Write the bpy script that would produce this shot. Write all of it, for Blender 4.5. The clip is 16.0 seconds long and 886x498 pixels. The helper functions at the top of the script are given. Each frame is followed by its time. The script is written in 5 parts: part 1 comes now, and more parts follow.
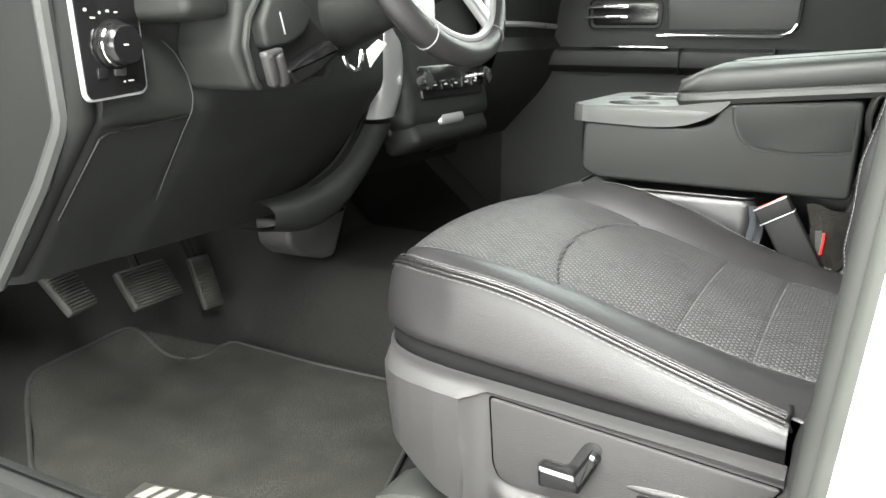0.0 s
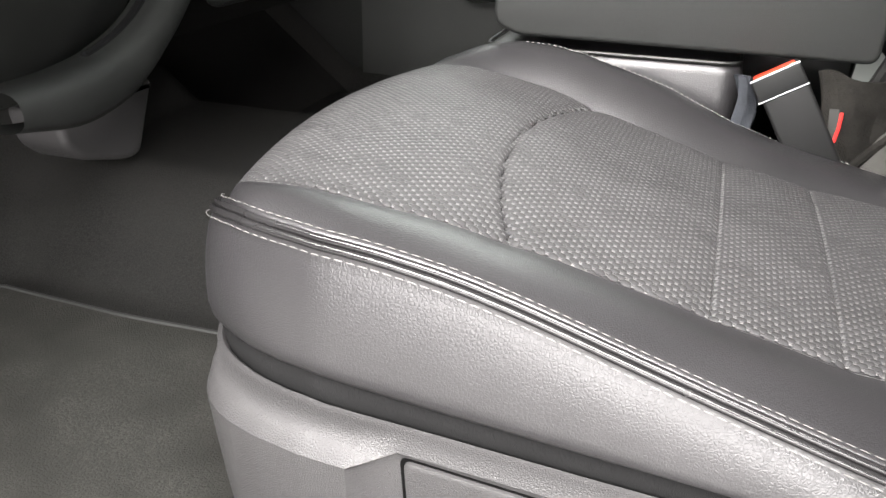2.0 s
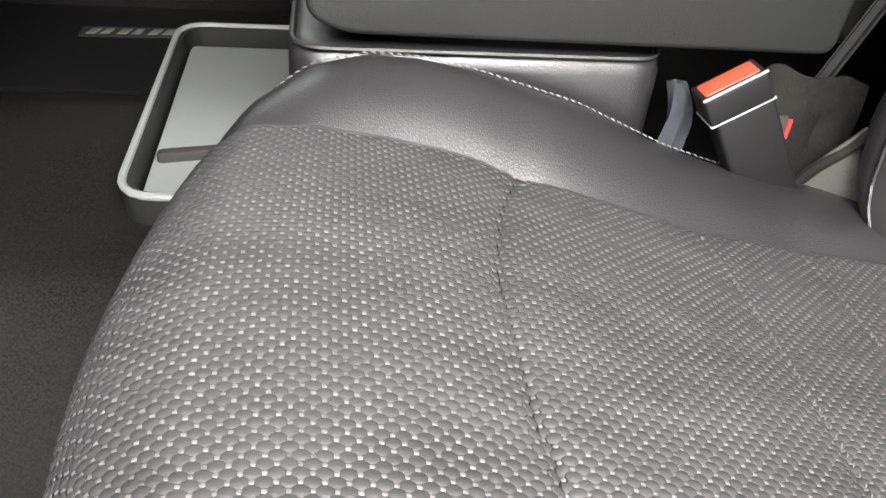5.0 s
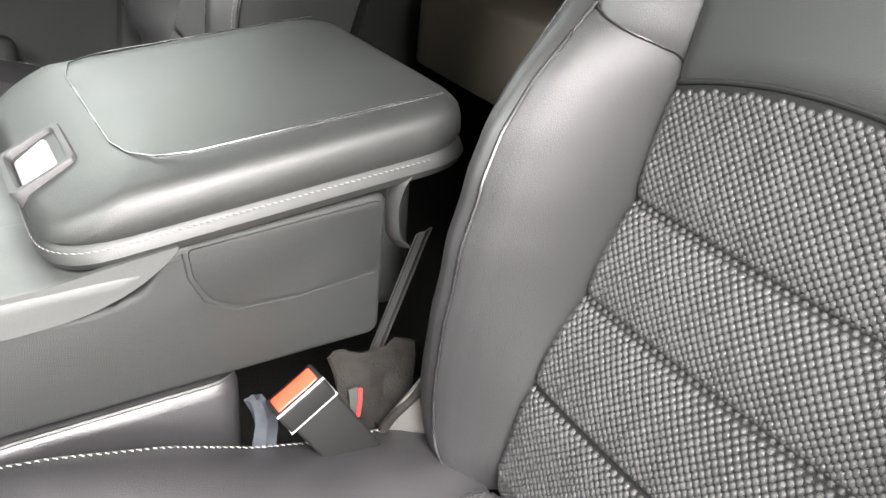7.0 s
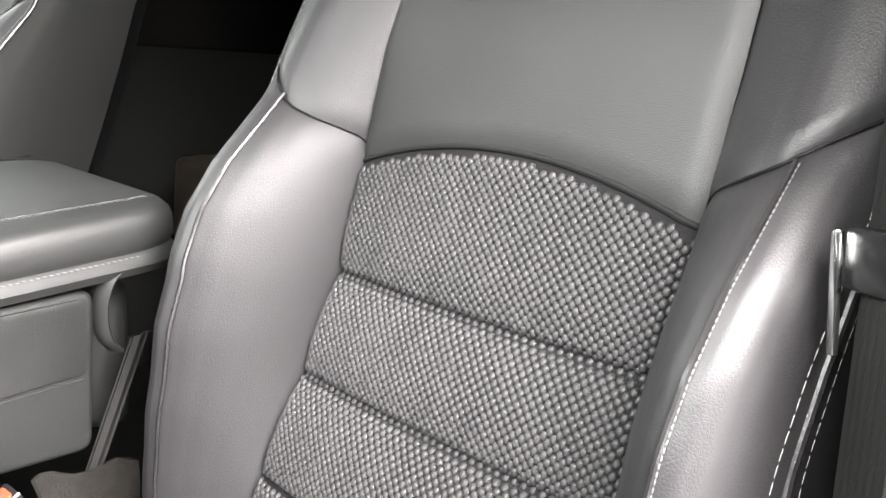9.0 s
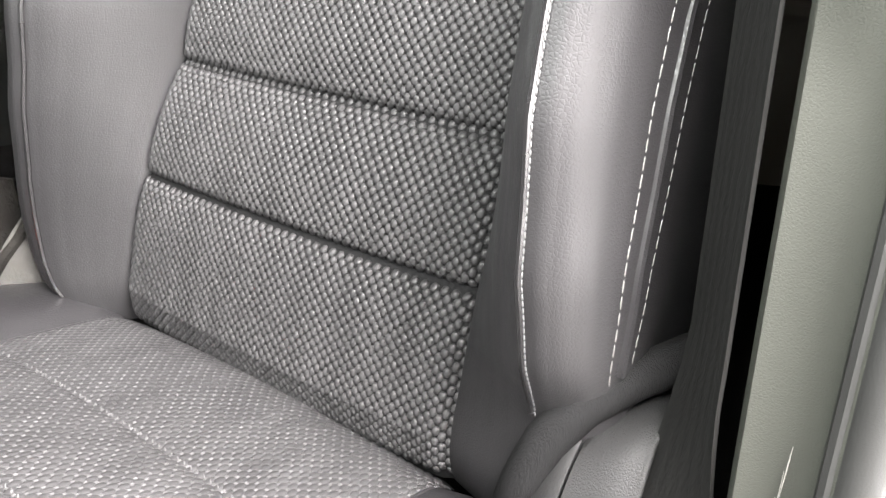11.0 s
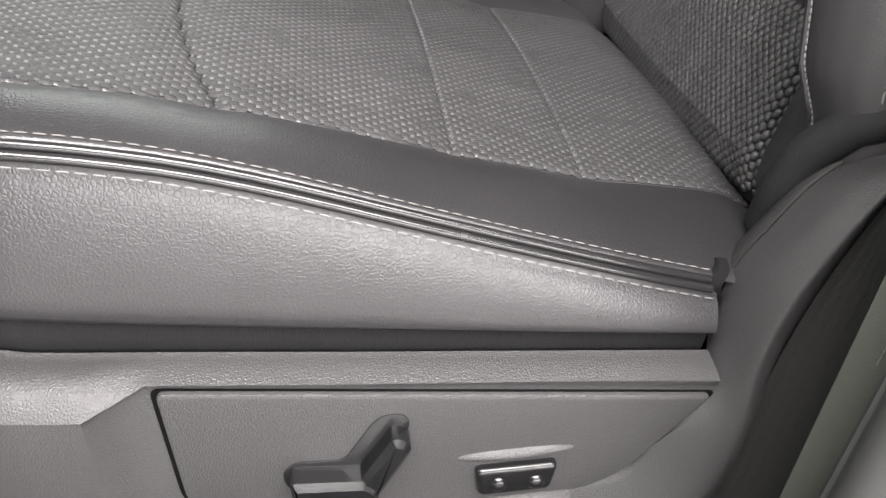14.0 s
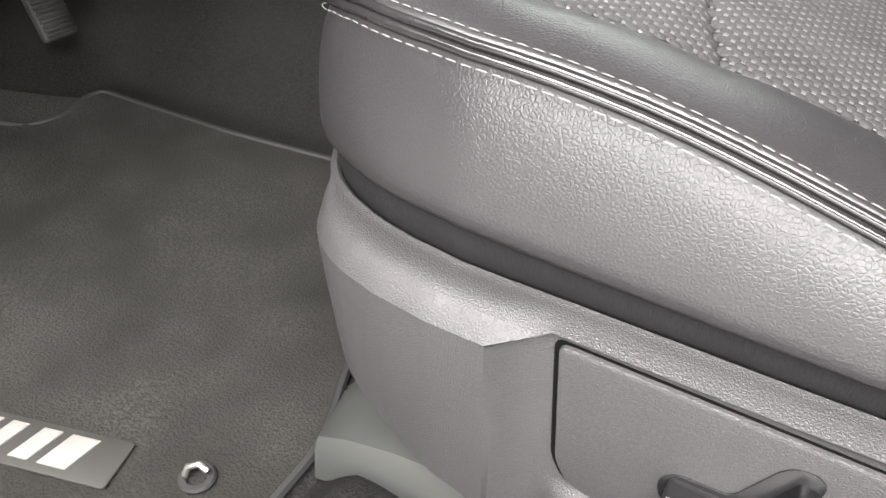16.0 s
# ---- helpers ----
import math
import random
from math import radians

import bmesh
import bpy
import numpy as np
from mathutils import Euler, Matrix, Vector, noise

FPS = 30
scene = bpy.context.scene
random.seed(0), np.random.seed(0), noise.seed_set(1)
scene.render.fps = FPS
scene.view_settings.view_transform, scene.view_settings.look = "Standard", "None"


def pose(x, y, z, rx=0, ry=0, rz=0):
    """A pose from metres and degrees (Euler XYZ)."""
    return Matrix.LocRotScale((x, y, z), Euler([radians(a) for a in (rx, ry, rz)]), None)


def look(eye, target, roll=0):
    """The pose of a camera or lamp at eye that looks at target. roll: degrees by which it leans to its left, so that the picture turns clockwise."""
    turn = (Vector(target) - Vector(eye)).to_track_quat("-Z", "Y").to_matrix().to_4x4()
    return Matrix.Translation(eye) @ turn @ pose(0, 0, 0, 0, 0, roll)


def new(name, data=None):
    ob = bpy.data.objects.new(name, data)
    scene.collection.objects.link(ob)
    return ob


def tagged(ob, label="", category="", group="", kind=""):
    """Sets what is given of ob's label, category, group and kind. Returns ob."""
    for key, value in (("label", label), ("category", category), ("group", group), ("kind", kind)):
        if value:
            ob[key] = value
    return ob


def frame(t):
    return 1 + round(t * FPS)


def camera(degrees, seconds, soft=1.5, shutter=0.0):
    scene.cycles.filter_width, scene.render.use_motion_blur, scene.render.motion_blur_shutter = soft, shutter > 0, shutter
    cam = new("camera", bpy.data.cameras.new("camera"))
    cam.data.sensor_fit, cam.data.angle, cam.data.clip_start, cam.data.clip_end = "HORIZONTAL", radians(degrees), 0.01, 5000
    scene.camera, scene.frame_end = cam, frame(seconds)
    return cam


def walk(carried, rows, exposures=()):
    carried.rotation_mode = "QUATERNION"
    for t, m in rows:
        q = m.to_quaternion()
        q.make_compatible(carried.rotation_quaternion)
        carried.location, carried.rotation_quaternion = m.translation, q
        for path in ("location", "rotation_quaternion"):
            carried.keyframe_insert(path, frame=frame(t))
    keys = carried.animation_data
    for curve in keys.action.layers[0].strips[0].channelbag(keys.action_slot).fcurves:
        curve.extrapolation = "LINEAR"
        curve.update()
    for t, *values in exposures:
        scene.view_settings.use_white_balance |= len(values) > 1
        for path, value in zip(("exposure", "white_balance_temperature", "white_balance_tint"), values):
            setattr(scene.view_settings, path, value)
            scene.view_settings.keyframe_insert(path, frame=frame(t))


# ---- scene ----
cam = camera(57.0, 16.0)
PATH = [
    (0, (0.328, -0.796, 0.72), (-0.599, 0.898, 0.201), 0.1),
    (0.5, (0.28, -0.717, 0.696), (-0.595, 0.972, 0.078), 0.0),
    (1, (0.206, -0.566, 0.671), (-0.609, 1.119, -0.033), 0.0),
    (1.5, (0.17, -0.489, 0.656), (-0.545, 1.211, -0.118), 0.7),
    (2, (0.112, -0.399, 0.657), (-0.446, 1.32, -0.2), 1.0),
    (2.5, (0.015, -0.262, 0.705), (-0.355, 1.428, -0.298), 0.5),
    (3, (-0.045, -0.181, 0.706), (-0.208, 1.414, -0.488), 1.2),
    (5.3, (-0.131, 0.018, 0.718), (0.205, 1.584, -0.478), 4.0),
    (5.5, (-0.113, 0.031, 0.759), (0.262, 1.541, -0.497), 2.4),
    (6, (-0.084, 0.018, 0.811), (0.449, 1.504, -0.417), 2.2),
    (6.5, (-0.063, 0.027, 0.905), (0.697, 1.432, -0.299), 4.8),
    (7, (-0.044, 0.008, 0.942), (0.938, 1.445, -0.045), 4.5),
    (7.5, (-0.019, -0.066, 0.914), (1.117, 1.465, 0.31), 4.3),
    (8, (-0.008, -0.092, 0.923), (1.252, 1.384, 0.437), 4.1),
    (8.2, (-0.019, -0.107, 0.911), (1.304, 1.327, 0.47), 4.1),
    (10.3, (-0.01, -0.106, 0.765), (1.54, 0.95, 0.073), 3.1),
    (10.5, (-0.027, -0.113, 0.756), (1.531, 0.897, 0.01), 3.1),
    (11, (-0.012, -0.13, 0.688), (1.488, 0.936, -0.096), 3.0),
    (11.5, (0.007, -0.212, 0.691), (1.174, 1.123, -0.236), -1.1),
    (12, (-0.003, -0.314, 0.632), (0.801, 1.289, -0.252), 2.0),
    (12.5, (0.024, -0.37, 0.614), (0.494, 1.292, -0.394), 1.3),
    (13, (0.041, -0.376, 0.617), (0.379, 1.269, -0.469), 1.2),
    (13.5, (0.053, -0.371, 0.623), (0.378, 1.252, -0.5), 2.8),
    (14, (0.057, -0.34, 0.623), (0.333, 1.286, -0.508), 3.3),
    (14.5, (0.105, -0.314, 0.59), (0.16, 1.329, -0.548), 3.2),
    (15, (0.132, -0.294, 0.6), (-0.221, 1.258, -0.611), 1.7),
    (15.5, (0.098, -0.295, 0.613), (-0.48, 1.171, -0.619), 0.5),
    (15.7, (0.071, -0.298, 0.601), (-0.563, 1.162, -0.611), 0.6),
    (16, (0.041, -0.307, 0.594), (-0.66, 1.126, -0.612), 0.9),
]
EXPOSURES = [(0.0, 0.1, 1), (0.5, 0.2, 5), (1.0, 0.17, 8), (1.5, 0.15, 9), (2.5, 0.1, 9), (5.5, 0.2, 10), (6.5, 0.9, 11), (7.0, 0.98, 10), (8.0, 1.2, 11), (10.5, 0.95, 14), (11.0, 1.0, 11), (11.5, 0.78, 10), (12.0, 0.1, 12), (12.5, -0.25, 12), (13.5, -0.4, 12), (14.5, -0.4, 10), (15.0, -0.12, 10), (16.0, -0.05, 11)]
walk(cam, [(t, look(eye, target, roll)) for t, eye, target, roll in PATH], [(t, ev, 6550, tint) for t, ev, tint in EXPOSURES])

# ---- world and light ----
world = bpy.data.worlds.new("showroom")
scene.world = world
world.use_nodes = True
bg = world.node_tree.nodes["Background"]
bg.inputs[0].default_value = (0.80, 0.88, 0.84, 1)
bg.inputs[1].default_value = 0.06


def area_lamp(x, y, z, sx, sy, watts, tint=(1.0, 0.965, 0.955), tilt=(0, 0, 0)):
    """One rectangular area lamp; none of these lamps is seen."""
    d = bpy.data.lights.new("unseen_area_light", "AREA")
    d.shape, d.size, d.size_y, d.energy, d.color = "RECTANGLE", sx, sy, watts, tint
    ob = new("unseen_area_light", d)
    ob.matrix_world = pose(x, y, z, *tilt)
    return ob


# Key lamp added close to the door, so light falls off faster inside.
key = area_lamp(0.30, -1.15, 1.95, 1.8, 0.7, 255)
key.matrix_world = look((0.30, -1.15, 1.95), (0.1, 0.15, 0.45))
# Low upright panel added outside the door to brighten the seat's side.
area_lamp(0.75, -2.9, 0.65, 3.4, 1.1, 290, tilt=(88, 0, 5))
# Row of shop lights under the hall's roof.
area_lamp(-1.1, -1.6, 3.4, 2.6, 0.5, 340)
# Lamps added for light through the windscreen and the passenger window.
area_lamp(-2.4, 0.2, 2.3, 1.4, 2.2, 180, (0.965, 1.0, 0.965), (0, -52, 0))
area_lamp(0.1, 4.2, 2.6, 3.4, 1.6, 140, (0.93, 1.0, 0.96), (-62, 0, 0))


# ---- materials ----
def mat(name, base, rough=0.5, metal=0.0, grain=0.0, depth=0.0, blotch=0.12, kind="noise", groove=0.28, spec=0.5, rough_var=0.06, coat=0.0, stretch=(1, 1, 1), scale2=9.0, base2=None):
    """A material with a coarse stain, a fine grain in colour and gloss, and a relief of the grain's size (metres)."""
    m = bpy.data.materials.new(name)
    m.use_nodes = True
    nt = m.node_tree
    n, l = nt.nodes, nt.links
    b = n["Principled BSDF"]
    b.inputs["Metallic"].default_value = metal
    b.inputs["Specular IOR Level"].default_value = spec
    b.inputs["Coat Weight"].default_value = coat
    co = n.new("ShaderNodeTexCoord")
    mp = n.new("ShaderNodeMapping")
    mp.inputs["Scale"].default_value = stretch
    l.new(co.outputs["Object"], mp.inputs[0])
    big = n.new("ShaderNodeTexNoise")
    big.inputs["Scale"].default_value, big.inputs["Detail"].default_value = scale2, 6
    l.new(mp.outputs[0], big.inputs["Vector"])
    ramp = n.new("ShaderNodeMapRange")
    ramp.inputs[1].default_value, ramp.inputs[2].default_value = 0.3, 0.7
    ramp.inputs[3].default_value, ramp.inputs[4].default_value = 1 - blotch, 1 + blotch
    l.new(big.outputs[0], ramp.inputs[0])
    mul = n.new("ShaderNodeVectorMath")
    mul.operation = "SCALE"
    mul.inputs[0].default_value = base[:3]
    l.new(ramp.outputs[0], mul.inputs["Scale"])
    col = mul.outputs[0]
    rr = n.new("ShaderNodeMapRange")
    rr.inputs[1].default_value, rr.inputs[2].default_value = 0.25, 0.75
    rr.inputs[3].default_value, rr.inputs[4].default_value = rough - rough_var, rough + rough_var
    l.new(big.outputs[0], rr.inputs[0])
    l.new(rr.outputs[0], b.inputs["Roughness"])
    if grain:
        if kind == "voronoi":
            g = n.new("ShaderNodeTexVoronoi")
            g.feature = "DISTANCE_TO_EDGE"
            wob = n.new("ShaderNodeTexNoise")
            wob.inputs["Scale"].default_value = 0.6 / grain
            add = n.new("ShaderNodeMix")
            add.data_type, add.blend_type = "RGBA", "LINEAR_LIGHT"
            add.inputs[0].default_value = grain * 0.45
            l.new(mp.outputs[0], wob.inputs["Vector"])
            l.new(mp.outputs[0], add.inputs[6])
            l.new(wob.outputs["Color"], add.inputs[7])
            l.new(add.outputs[2], g.inputs["Vector"])
            cl = n.new("ShaderNodeMapRange")
            cl.inputs[1].default_value, cl.inputs[2].default_value = 0.0, groove
            l.new(g.outputs[0], cl.inputs[0])
            height = cl.outputs[0]
        else:
            g = n.new("ShaderNodeTexNoise")
            g.inputs["Detail"].default_value = 3
            l.new(mp.outputs[0], g.inputs["Vector"])
            height = g.outputs[0]
        g.inputs["Scale"].default_value = 1 / grain
        if base2:
            mx = n.new("ShaderNodeMix")
            mx.data_type = "RGBA"
            sh = n.new("ShaderNodeMapRange")
            sh.inputs[1].default_value, sh.inputs[2].default_value = 0.35, 0.65
            l.new(height, sh.inputs[0])
            l.new(sh.outputs[0], mx.inputs[0])
            l.new(col, mx.inputs[6])
            mx.inputs[7].default_value = (*base2, 1)
            col = mx.outputs[2]
        bump = n.new("ShaderNodeBump")
        bump.inputs["Strength"].default_value = 1.0
        bump.inputs["Distance"].default_value = depth
        l.new(height, bump.inputs["Height"])
        l.new(bump.outputs[0], b.inputs["Normal"])
    l.new(col, b.inputs["Base Color"])
    return m


LEATHER = mat("black_leather", (0.019, 0.0182, 0.0193), 0.37, grain=0.0024, depth=0.00010, kind="voronoi", groove=0.25, spec=0.7, rough_var=0.05, blotch=0.10)
# Smoother copy of the seat leather, darkened a little for the backrest's shade.
BACK_LEATHER = mat("smooth_black_leather_dimmed", (0.0172, 0.0166, 0.0174), 0.46, grain=0.0022, depth=0.00007, kind="voronoi", groove=0.22, spec=0.48, rough_var=0.05, blotch=0.10)
LEATHER_SOFT = mat("dark_grey_leather", (0.018, 0.0188, 0.018), 0.48, grain=0.0017, depth=0.00009, kind="voronoi", spec=0.5, rough_var=0.04)
PIPING = mat("smooth_black_leather", (0.014, 0.0135, 0.014), 0.25, grain=0.0015, depth=0.00004, spec=0.55)
GLINT = mat("bright_grey_cross_thread", (0.10, 0.099, 0.099), 0.30, grain=0.0005, depth=0.00003, spec=0.6, scale2=60, blotch=0.4, rough_var=0.08)
PEDAL = mat("worn_grey_pedal_rubber", (0.024, 0.024, 0.0215), 0.65, grain=0.002, depth=0.0002, blotch=0.5, scale2=30, spec=0.25)
# Near-black that paints the shade in gaps and recesses.
GAP_SHADE = mat("painted_gap_shade", (0.0025, 0.0025, 0.0025), 0.9, grain=0.002, depth=0.0001, spec=0.05)
# Matt black for real parts, and for shade painted into recesses.
SHADE = mat("matt_black_parts_and_shade", (0.010, 0.0105, 0.010), 0.8, grain=0.002, depth=0.0003, spec=0.2)
FABRIC = mat("charcoal_backing_cloth", (0.009, 0.009, 0.0092), 0.85, grain=0.0012, depth=0.0004, spec=0.15)
YARN = mat("grey_woven_yarn", (0.037, 0.0362, 0.037), 0.47, grain=0.0006, depth=0.00012, spec=0.34, stretch=(1, 3, 1), scale2=14, blotch=0.16, rough_var=0.08)
TAPE = mat("black_ribbed_cloth", (0.0112, 0.0112, 0.0114), 0.8, grain=0.0015, depth=0.0009, spec=0.12, stretch=(3, 1, 0.3))
THREAD = mat("off_white_thread", (0.14, 0.137, 0.132), 0.6, grain=0.0008, depth=0.0002)
THREAD_DARK = mat("grey_thread", (0.13, 0.13, 0.13), 0.55, grain=0.0008, depth=0.0002)
PLASTIC = mat("grained_grey_plastic", (0.034, 0.033, 0.0335), 0.47, grain=0.0019, depth=0.00019, kind="voronoi", groove=0.3, blotch=0.05, rough_var=0.04)
# Darker copy of the shell plastic, with shade painted in for the hinge cover.
PLASTIC_SHADED = mat("grained_plastic_shaded_copy", (0.022, 0.0217, 0.0218), 0.5, spec=0.32, grain=0.0017, depth=0.00015, kind="voronoi", groove=0.3, blotch=0.05, rough_var=0.04)
PLASTIC_DARK = mat("grained_black_plastic", (0.016, 0.0168, 0.0162), 0.46, spec=0.26, grain=0.0015, depth=0.00018, kind="voronoi", blotch=0.06)
GLOSS = mat("smooth_black_plastic", (0.008, 0.008, 0.0085), 0.24, grain=0.002, depth=0.00002, rough_var=0.05)
SATIN = mat("satin_black_plastic", (0.0062, 0.0062, 0.0066), 0.24, spec=0.5, grain=0.001, depth=0.00004)
DASH = mat("soft_black_dashboard_skin", (0.018, 0.019, 0.018), 0.55, spec=0.28, grain=0.0015, depth=0.0002, kind="voronoi")
CARPET = mat("charcoal_cut_pile_carpet", (0.010, 0.0099, 0.0094), 0.95, grain=0.0022, depth=0.0016, spec=0.08, blotch=0.5, scale2=6, base2=(0.019, 0.0187, 0.0178))
MATPILE = mat("dark_grey_floor_mat_pile", (0.029, 0.0288, 0.0262), 0.95, grain=0.0024, depth=0.0022, spec=0.06, blotch=0.34, scale2=14, base2=(0.020, 0.0198, 0.018))
RUBBER = mat("black_rubber_seal", (0.022, 0.0225, 0.0215), 0.6, spec=0.3, grain=0.001, depth=0.0001)
TRIM = mat("grey_green_pillar_trim", (0.046, 0.048, 0.041), 0.6, spec=0.22, grain=0.0016, depth=0.00008, kind="voronoi", blotch=0.1)
PAINT = mat("white_car_paint", (0.80, 0.80, 0.80), 0.3, grain=0.02, depth=0.00001, blotch=0.02, coat=0.6)
CHROME = mat("bright_chrome", (0.80, 0.80, 0.80), 0.10, 1.0, grain=0.01, depth=0.00001, blotch=0.04, rough_var=0.03)
SILVER = mat("satin_silver_plastic", (0.52, 0.52, 0.53), 0.33, 0.6, grain=0.001, depth=0.00003, blotch=0.05)
STEEL = mat("worn_bare_steel", (0.42, 0.40, 0.37), 0.38, 0.9, grain=0.003, depth=0.0001, blotch=0.3)
RED = mat("red_plastic_button", (0.78, 0.060, 0.030), 0.35, grain=0.002, depth=0.00003, blotch=0.06)
REDTAG = mat("red_label_edge", (0.62, 0.035, 0.03), 0.6, grain=0.001, depth=0.0001)
WEB = mat("black_belt_webbing", (0.013, 0.013, 0.0125), 0.62, grain=0.0016, depth=0.0005, stretch=(1, 1, 0.25), spec=0.12)
FOAM = mat("light_grey_felt", (0.085, 0.083, 0.077), 0.9, spec=0.15, grain=0.003, depth=0.0012, blotch=0.3)
BENCH = mat("brown_grey_bench_leather", (0.065, 0.055, 0.042), 0.5, grain=0.002, depth=0.0001, kind="voronoi")
SHEATH = mat("blue_grey_sheath_cloth", (0.034, 0.037, 0.043), 0.7, spec=0.15, grain=0.002, depth=0.0006, blotch=0.3, scale2=40)
BUCKLE = mat("matt_black_buckle_plastic", (0.008, 0.0082, 0.0082), 0.6, spec=0.22, grain=0.001, depth=0.00004)
FELT = mat("brown_grey_felt", (0.016, 0.0150, 0.0135), 0.95, spec=0.08, grain=0.003, depth=0.0016, blotch=0.4, scale2=30)
FLANK = mat("dark_matt_vinyl", (0.012, 0.0125, 0.0118), 0.62, spec=0.2, grain=0.0018, depth=0.0001, kind="voronoi")
RAILM = mat("pale_grey_rail_plastic", (0.042, 0.044, 0.041), 0.5, spec=0.3, grain=0.0014, depth=0.0001, blotch=0.1)
TRAYM = mat("grey_tray_plastic", (0.26, 0.275, 0.265), 0.5, grain=0.0014, depth=0.0001, blotch=0.06)
DECK = mat("grey_satin_console_plastic", (0.038, 0.0395, 0.0385), 0.42, grain=0.0014, depth=0.00008, kind="voronoi", blotch=0.05)
GREYGLOSS = mat("glossy_grey_plastic", (0.017, 0.017, 0.0165), 0.36, grain=0.002, depth=0.00003, blotch=0.05)
WHITE = mat("white_print", (0.5, 0.5, 0.48), 0.5, grain=0.001, depth=0.00005)
PAPER = mat("white_paper_tag", (0.70, 0.68, 0.64), 0.7, grain=0.002, depth=0.0001)
LOGO = mat("silver_grey_embroidery", (0.22, 0.215, 0.20), 0.5, grain=0.0012, depth=0.0005, stretch=(1, 4, 1))
PATCH = mat("dark_vinyl_patch", (0.038, 0.037, 0.034), 0.5, spec=0.3, grain=0.001, depth=0.0001)
CONCRETE = mat("pale_hall_floor", (0.42, 0.41, 0.40), 0.35, grain=0.01, depth=0.0003, blotch=0.15, scale2=1.2)
HEADLINER = mat("grey_headliner_cloth", (0.32, 0.32, 0.31), 0.95, grain=0.002, depth=0.0003)


# ---- geometry helpers ----
def grid(P, wrap_u=False, wrap_v=False):
    P = np.asarray(P, float)
    a, b = P.shape[:2]
    f = []
    for i in range(a if wrap_u else a - 1):
        for j in range(b if wrap_v else b - 1):
            i2, j2 = (i + 1) % a, (j + 1) % b
            f.append((i * b + j, i2 * b + j, i2 * b + j2, i * b + j2))
    return P.reshape(-1, 3).tolist(), f


def merge(*geos):
    v, f = [], []
    for gv, gf in geos:
        k = len(v)
        v += list(gv)
        f += [tuple(i + k for i in q) for q in gf]
    return v, f


def moved(geo, m):
    return [tuple(m @ Vector(p)) for p in geo[0]], geo[1]


def tube(points, r, n=8, closed=False):
    """A round cord along points; r is one radius or one a point."""
    p = np.asarray(points, float)
    k = len(p)
    rad = np.full(k, r) if np.isscalar(r) else np.asarray(r)
    t = np.roll(p, -1, 0) - np.roll(p, 1, 0) if closed else np.gradient(p, axis=0)
    t /= np.linalg.norm(t, axis=1)[:, None] + 1e-12
    ref = np.array([0, 0, 1.0]) if abs(t[0, 2]) < 0.9 else np.array([1.0, 0, 0])
    rows, last = [], None
    for i in range(k):
        u = np.cross(t[i], ref) if last is None else last - t[i] * (last @ t[i])
        u /= np.linalg.norm(u)
        last = u
        w = np.cross(t[i], u)
        rows.append([p[i] + rad[i] * (math.cos(a) * u + math.sin(a) * w) for a in np.arange(n) * 2 * math.pi / n])
    v, f = grid(rows, wrap_u=closed, wrap_v=True)
    if not closed:
        f += [tuple(range(n))[::-1], tuple((k - 1) * n + j for j in range(n))]
    return v, f


def from_bm(bm):
    bm.verts.ensure_lookup_table()
    bm.verts.index_update()
    out = [tuple(v.co) for v in bm.verts], [tuple(v.index for v in q.verts) for q in bm.faces]
    bm.free()
    return out


def rbox(sx, sy, sz, r=0.003, m=None, seg=2, taper=1.0):
    """A box with rounded edges, centred, its top scaled by taper."""
    bm = bmesh.new()
    bmesh.ops.create_cube(bm, size=1)
    for v in bm.verts:
        k = taper if v.co.z > 0 else 1
        v.co = (v.co.x * sx * k, v.co.y * sy * k, v.co.z * sz)
    if r:
        bmesh.ops.bevel(bm, geom=bm.edges[:], offset=r, segments=seg, affect="EDGES", profile=0.5)
    g = from_bm(bm)
    return moved(g, m) if m else g


def prism(outline, depth, r=0.0, m=None, seg=2):
    """A flat outline in x and y, thickened along z from 0 to depth, its edges rounded."""
    bm = bmesh.new()
    vs = [bm.verts.new((x, y, 0)) for x, y in outline]
    f = bm.faces.new(vs)
    f.normal_update()
    if f.normal.z > 0:
        bmesh.ops.reverse_faces(bm, faces=[f])
    ext = bmesh.ops.extrude_face_region(bm, geom=[f])
    for e in ext["geom"]:
        if isinstance(e, bmesh.types.BMVert):
            e.co.z += depth
    if r:
        top = [e for e in bm.edges if all(v.co.z > depth - 1e-6 for v in e.verts)]
        bmesh.ops.bevel(bm, geom=top, offset=r, segments=seg, affect="EDGES", profile=0.5)
    g = from_bm(bm)
    return moved(g, m) if m else g


def lathe(profile, n=32, m=None):
    g = grid([[(r * math.cos(a), r * math.sin(a), z) for r, z in profile] for a in np.arange(n) * 2 * math.pi / n], wrap_u=True)
    return moved(g, m) if m else g


def rounded(pts, r, n=5):
    """The outline pts with its corners rounded by r."""
    out = []
    k = len(pts)
    for i in range(k):
        a, b, c = (Vector((*pts[(i + d) % k][:2], 0)) for d in (-1, 0, 1))
        d1, d2 = (a - b), (c - b)
        q = min(r, d1.length * 0.45, d2.length * 0.45)
        p1, p2 = b + d1.normalized() * q, b + d2.normalized() * q
        for s in np.linspace(0, 1, n).tolist():
            p = (1 - s) ** 2 * p1 + 2 * s * (1 - s) * b + s * s * p2
            out.append((p.x, p.y))
    return out


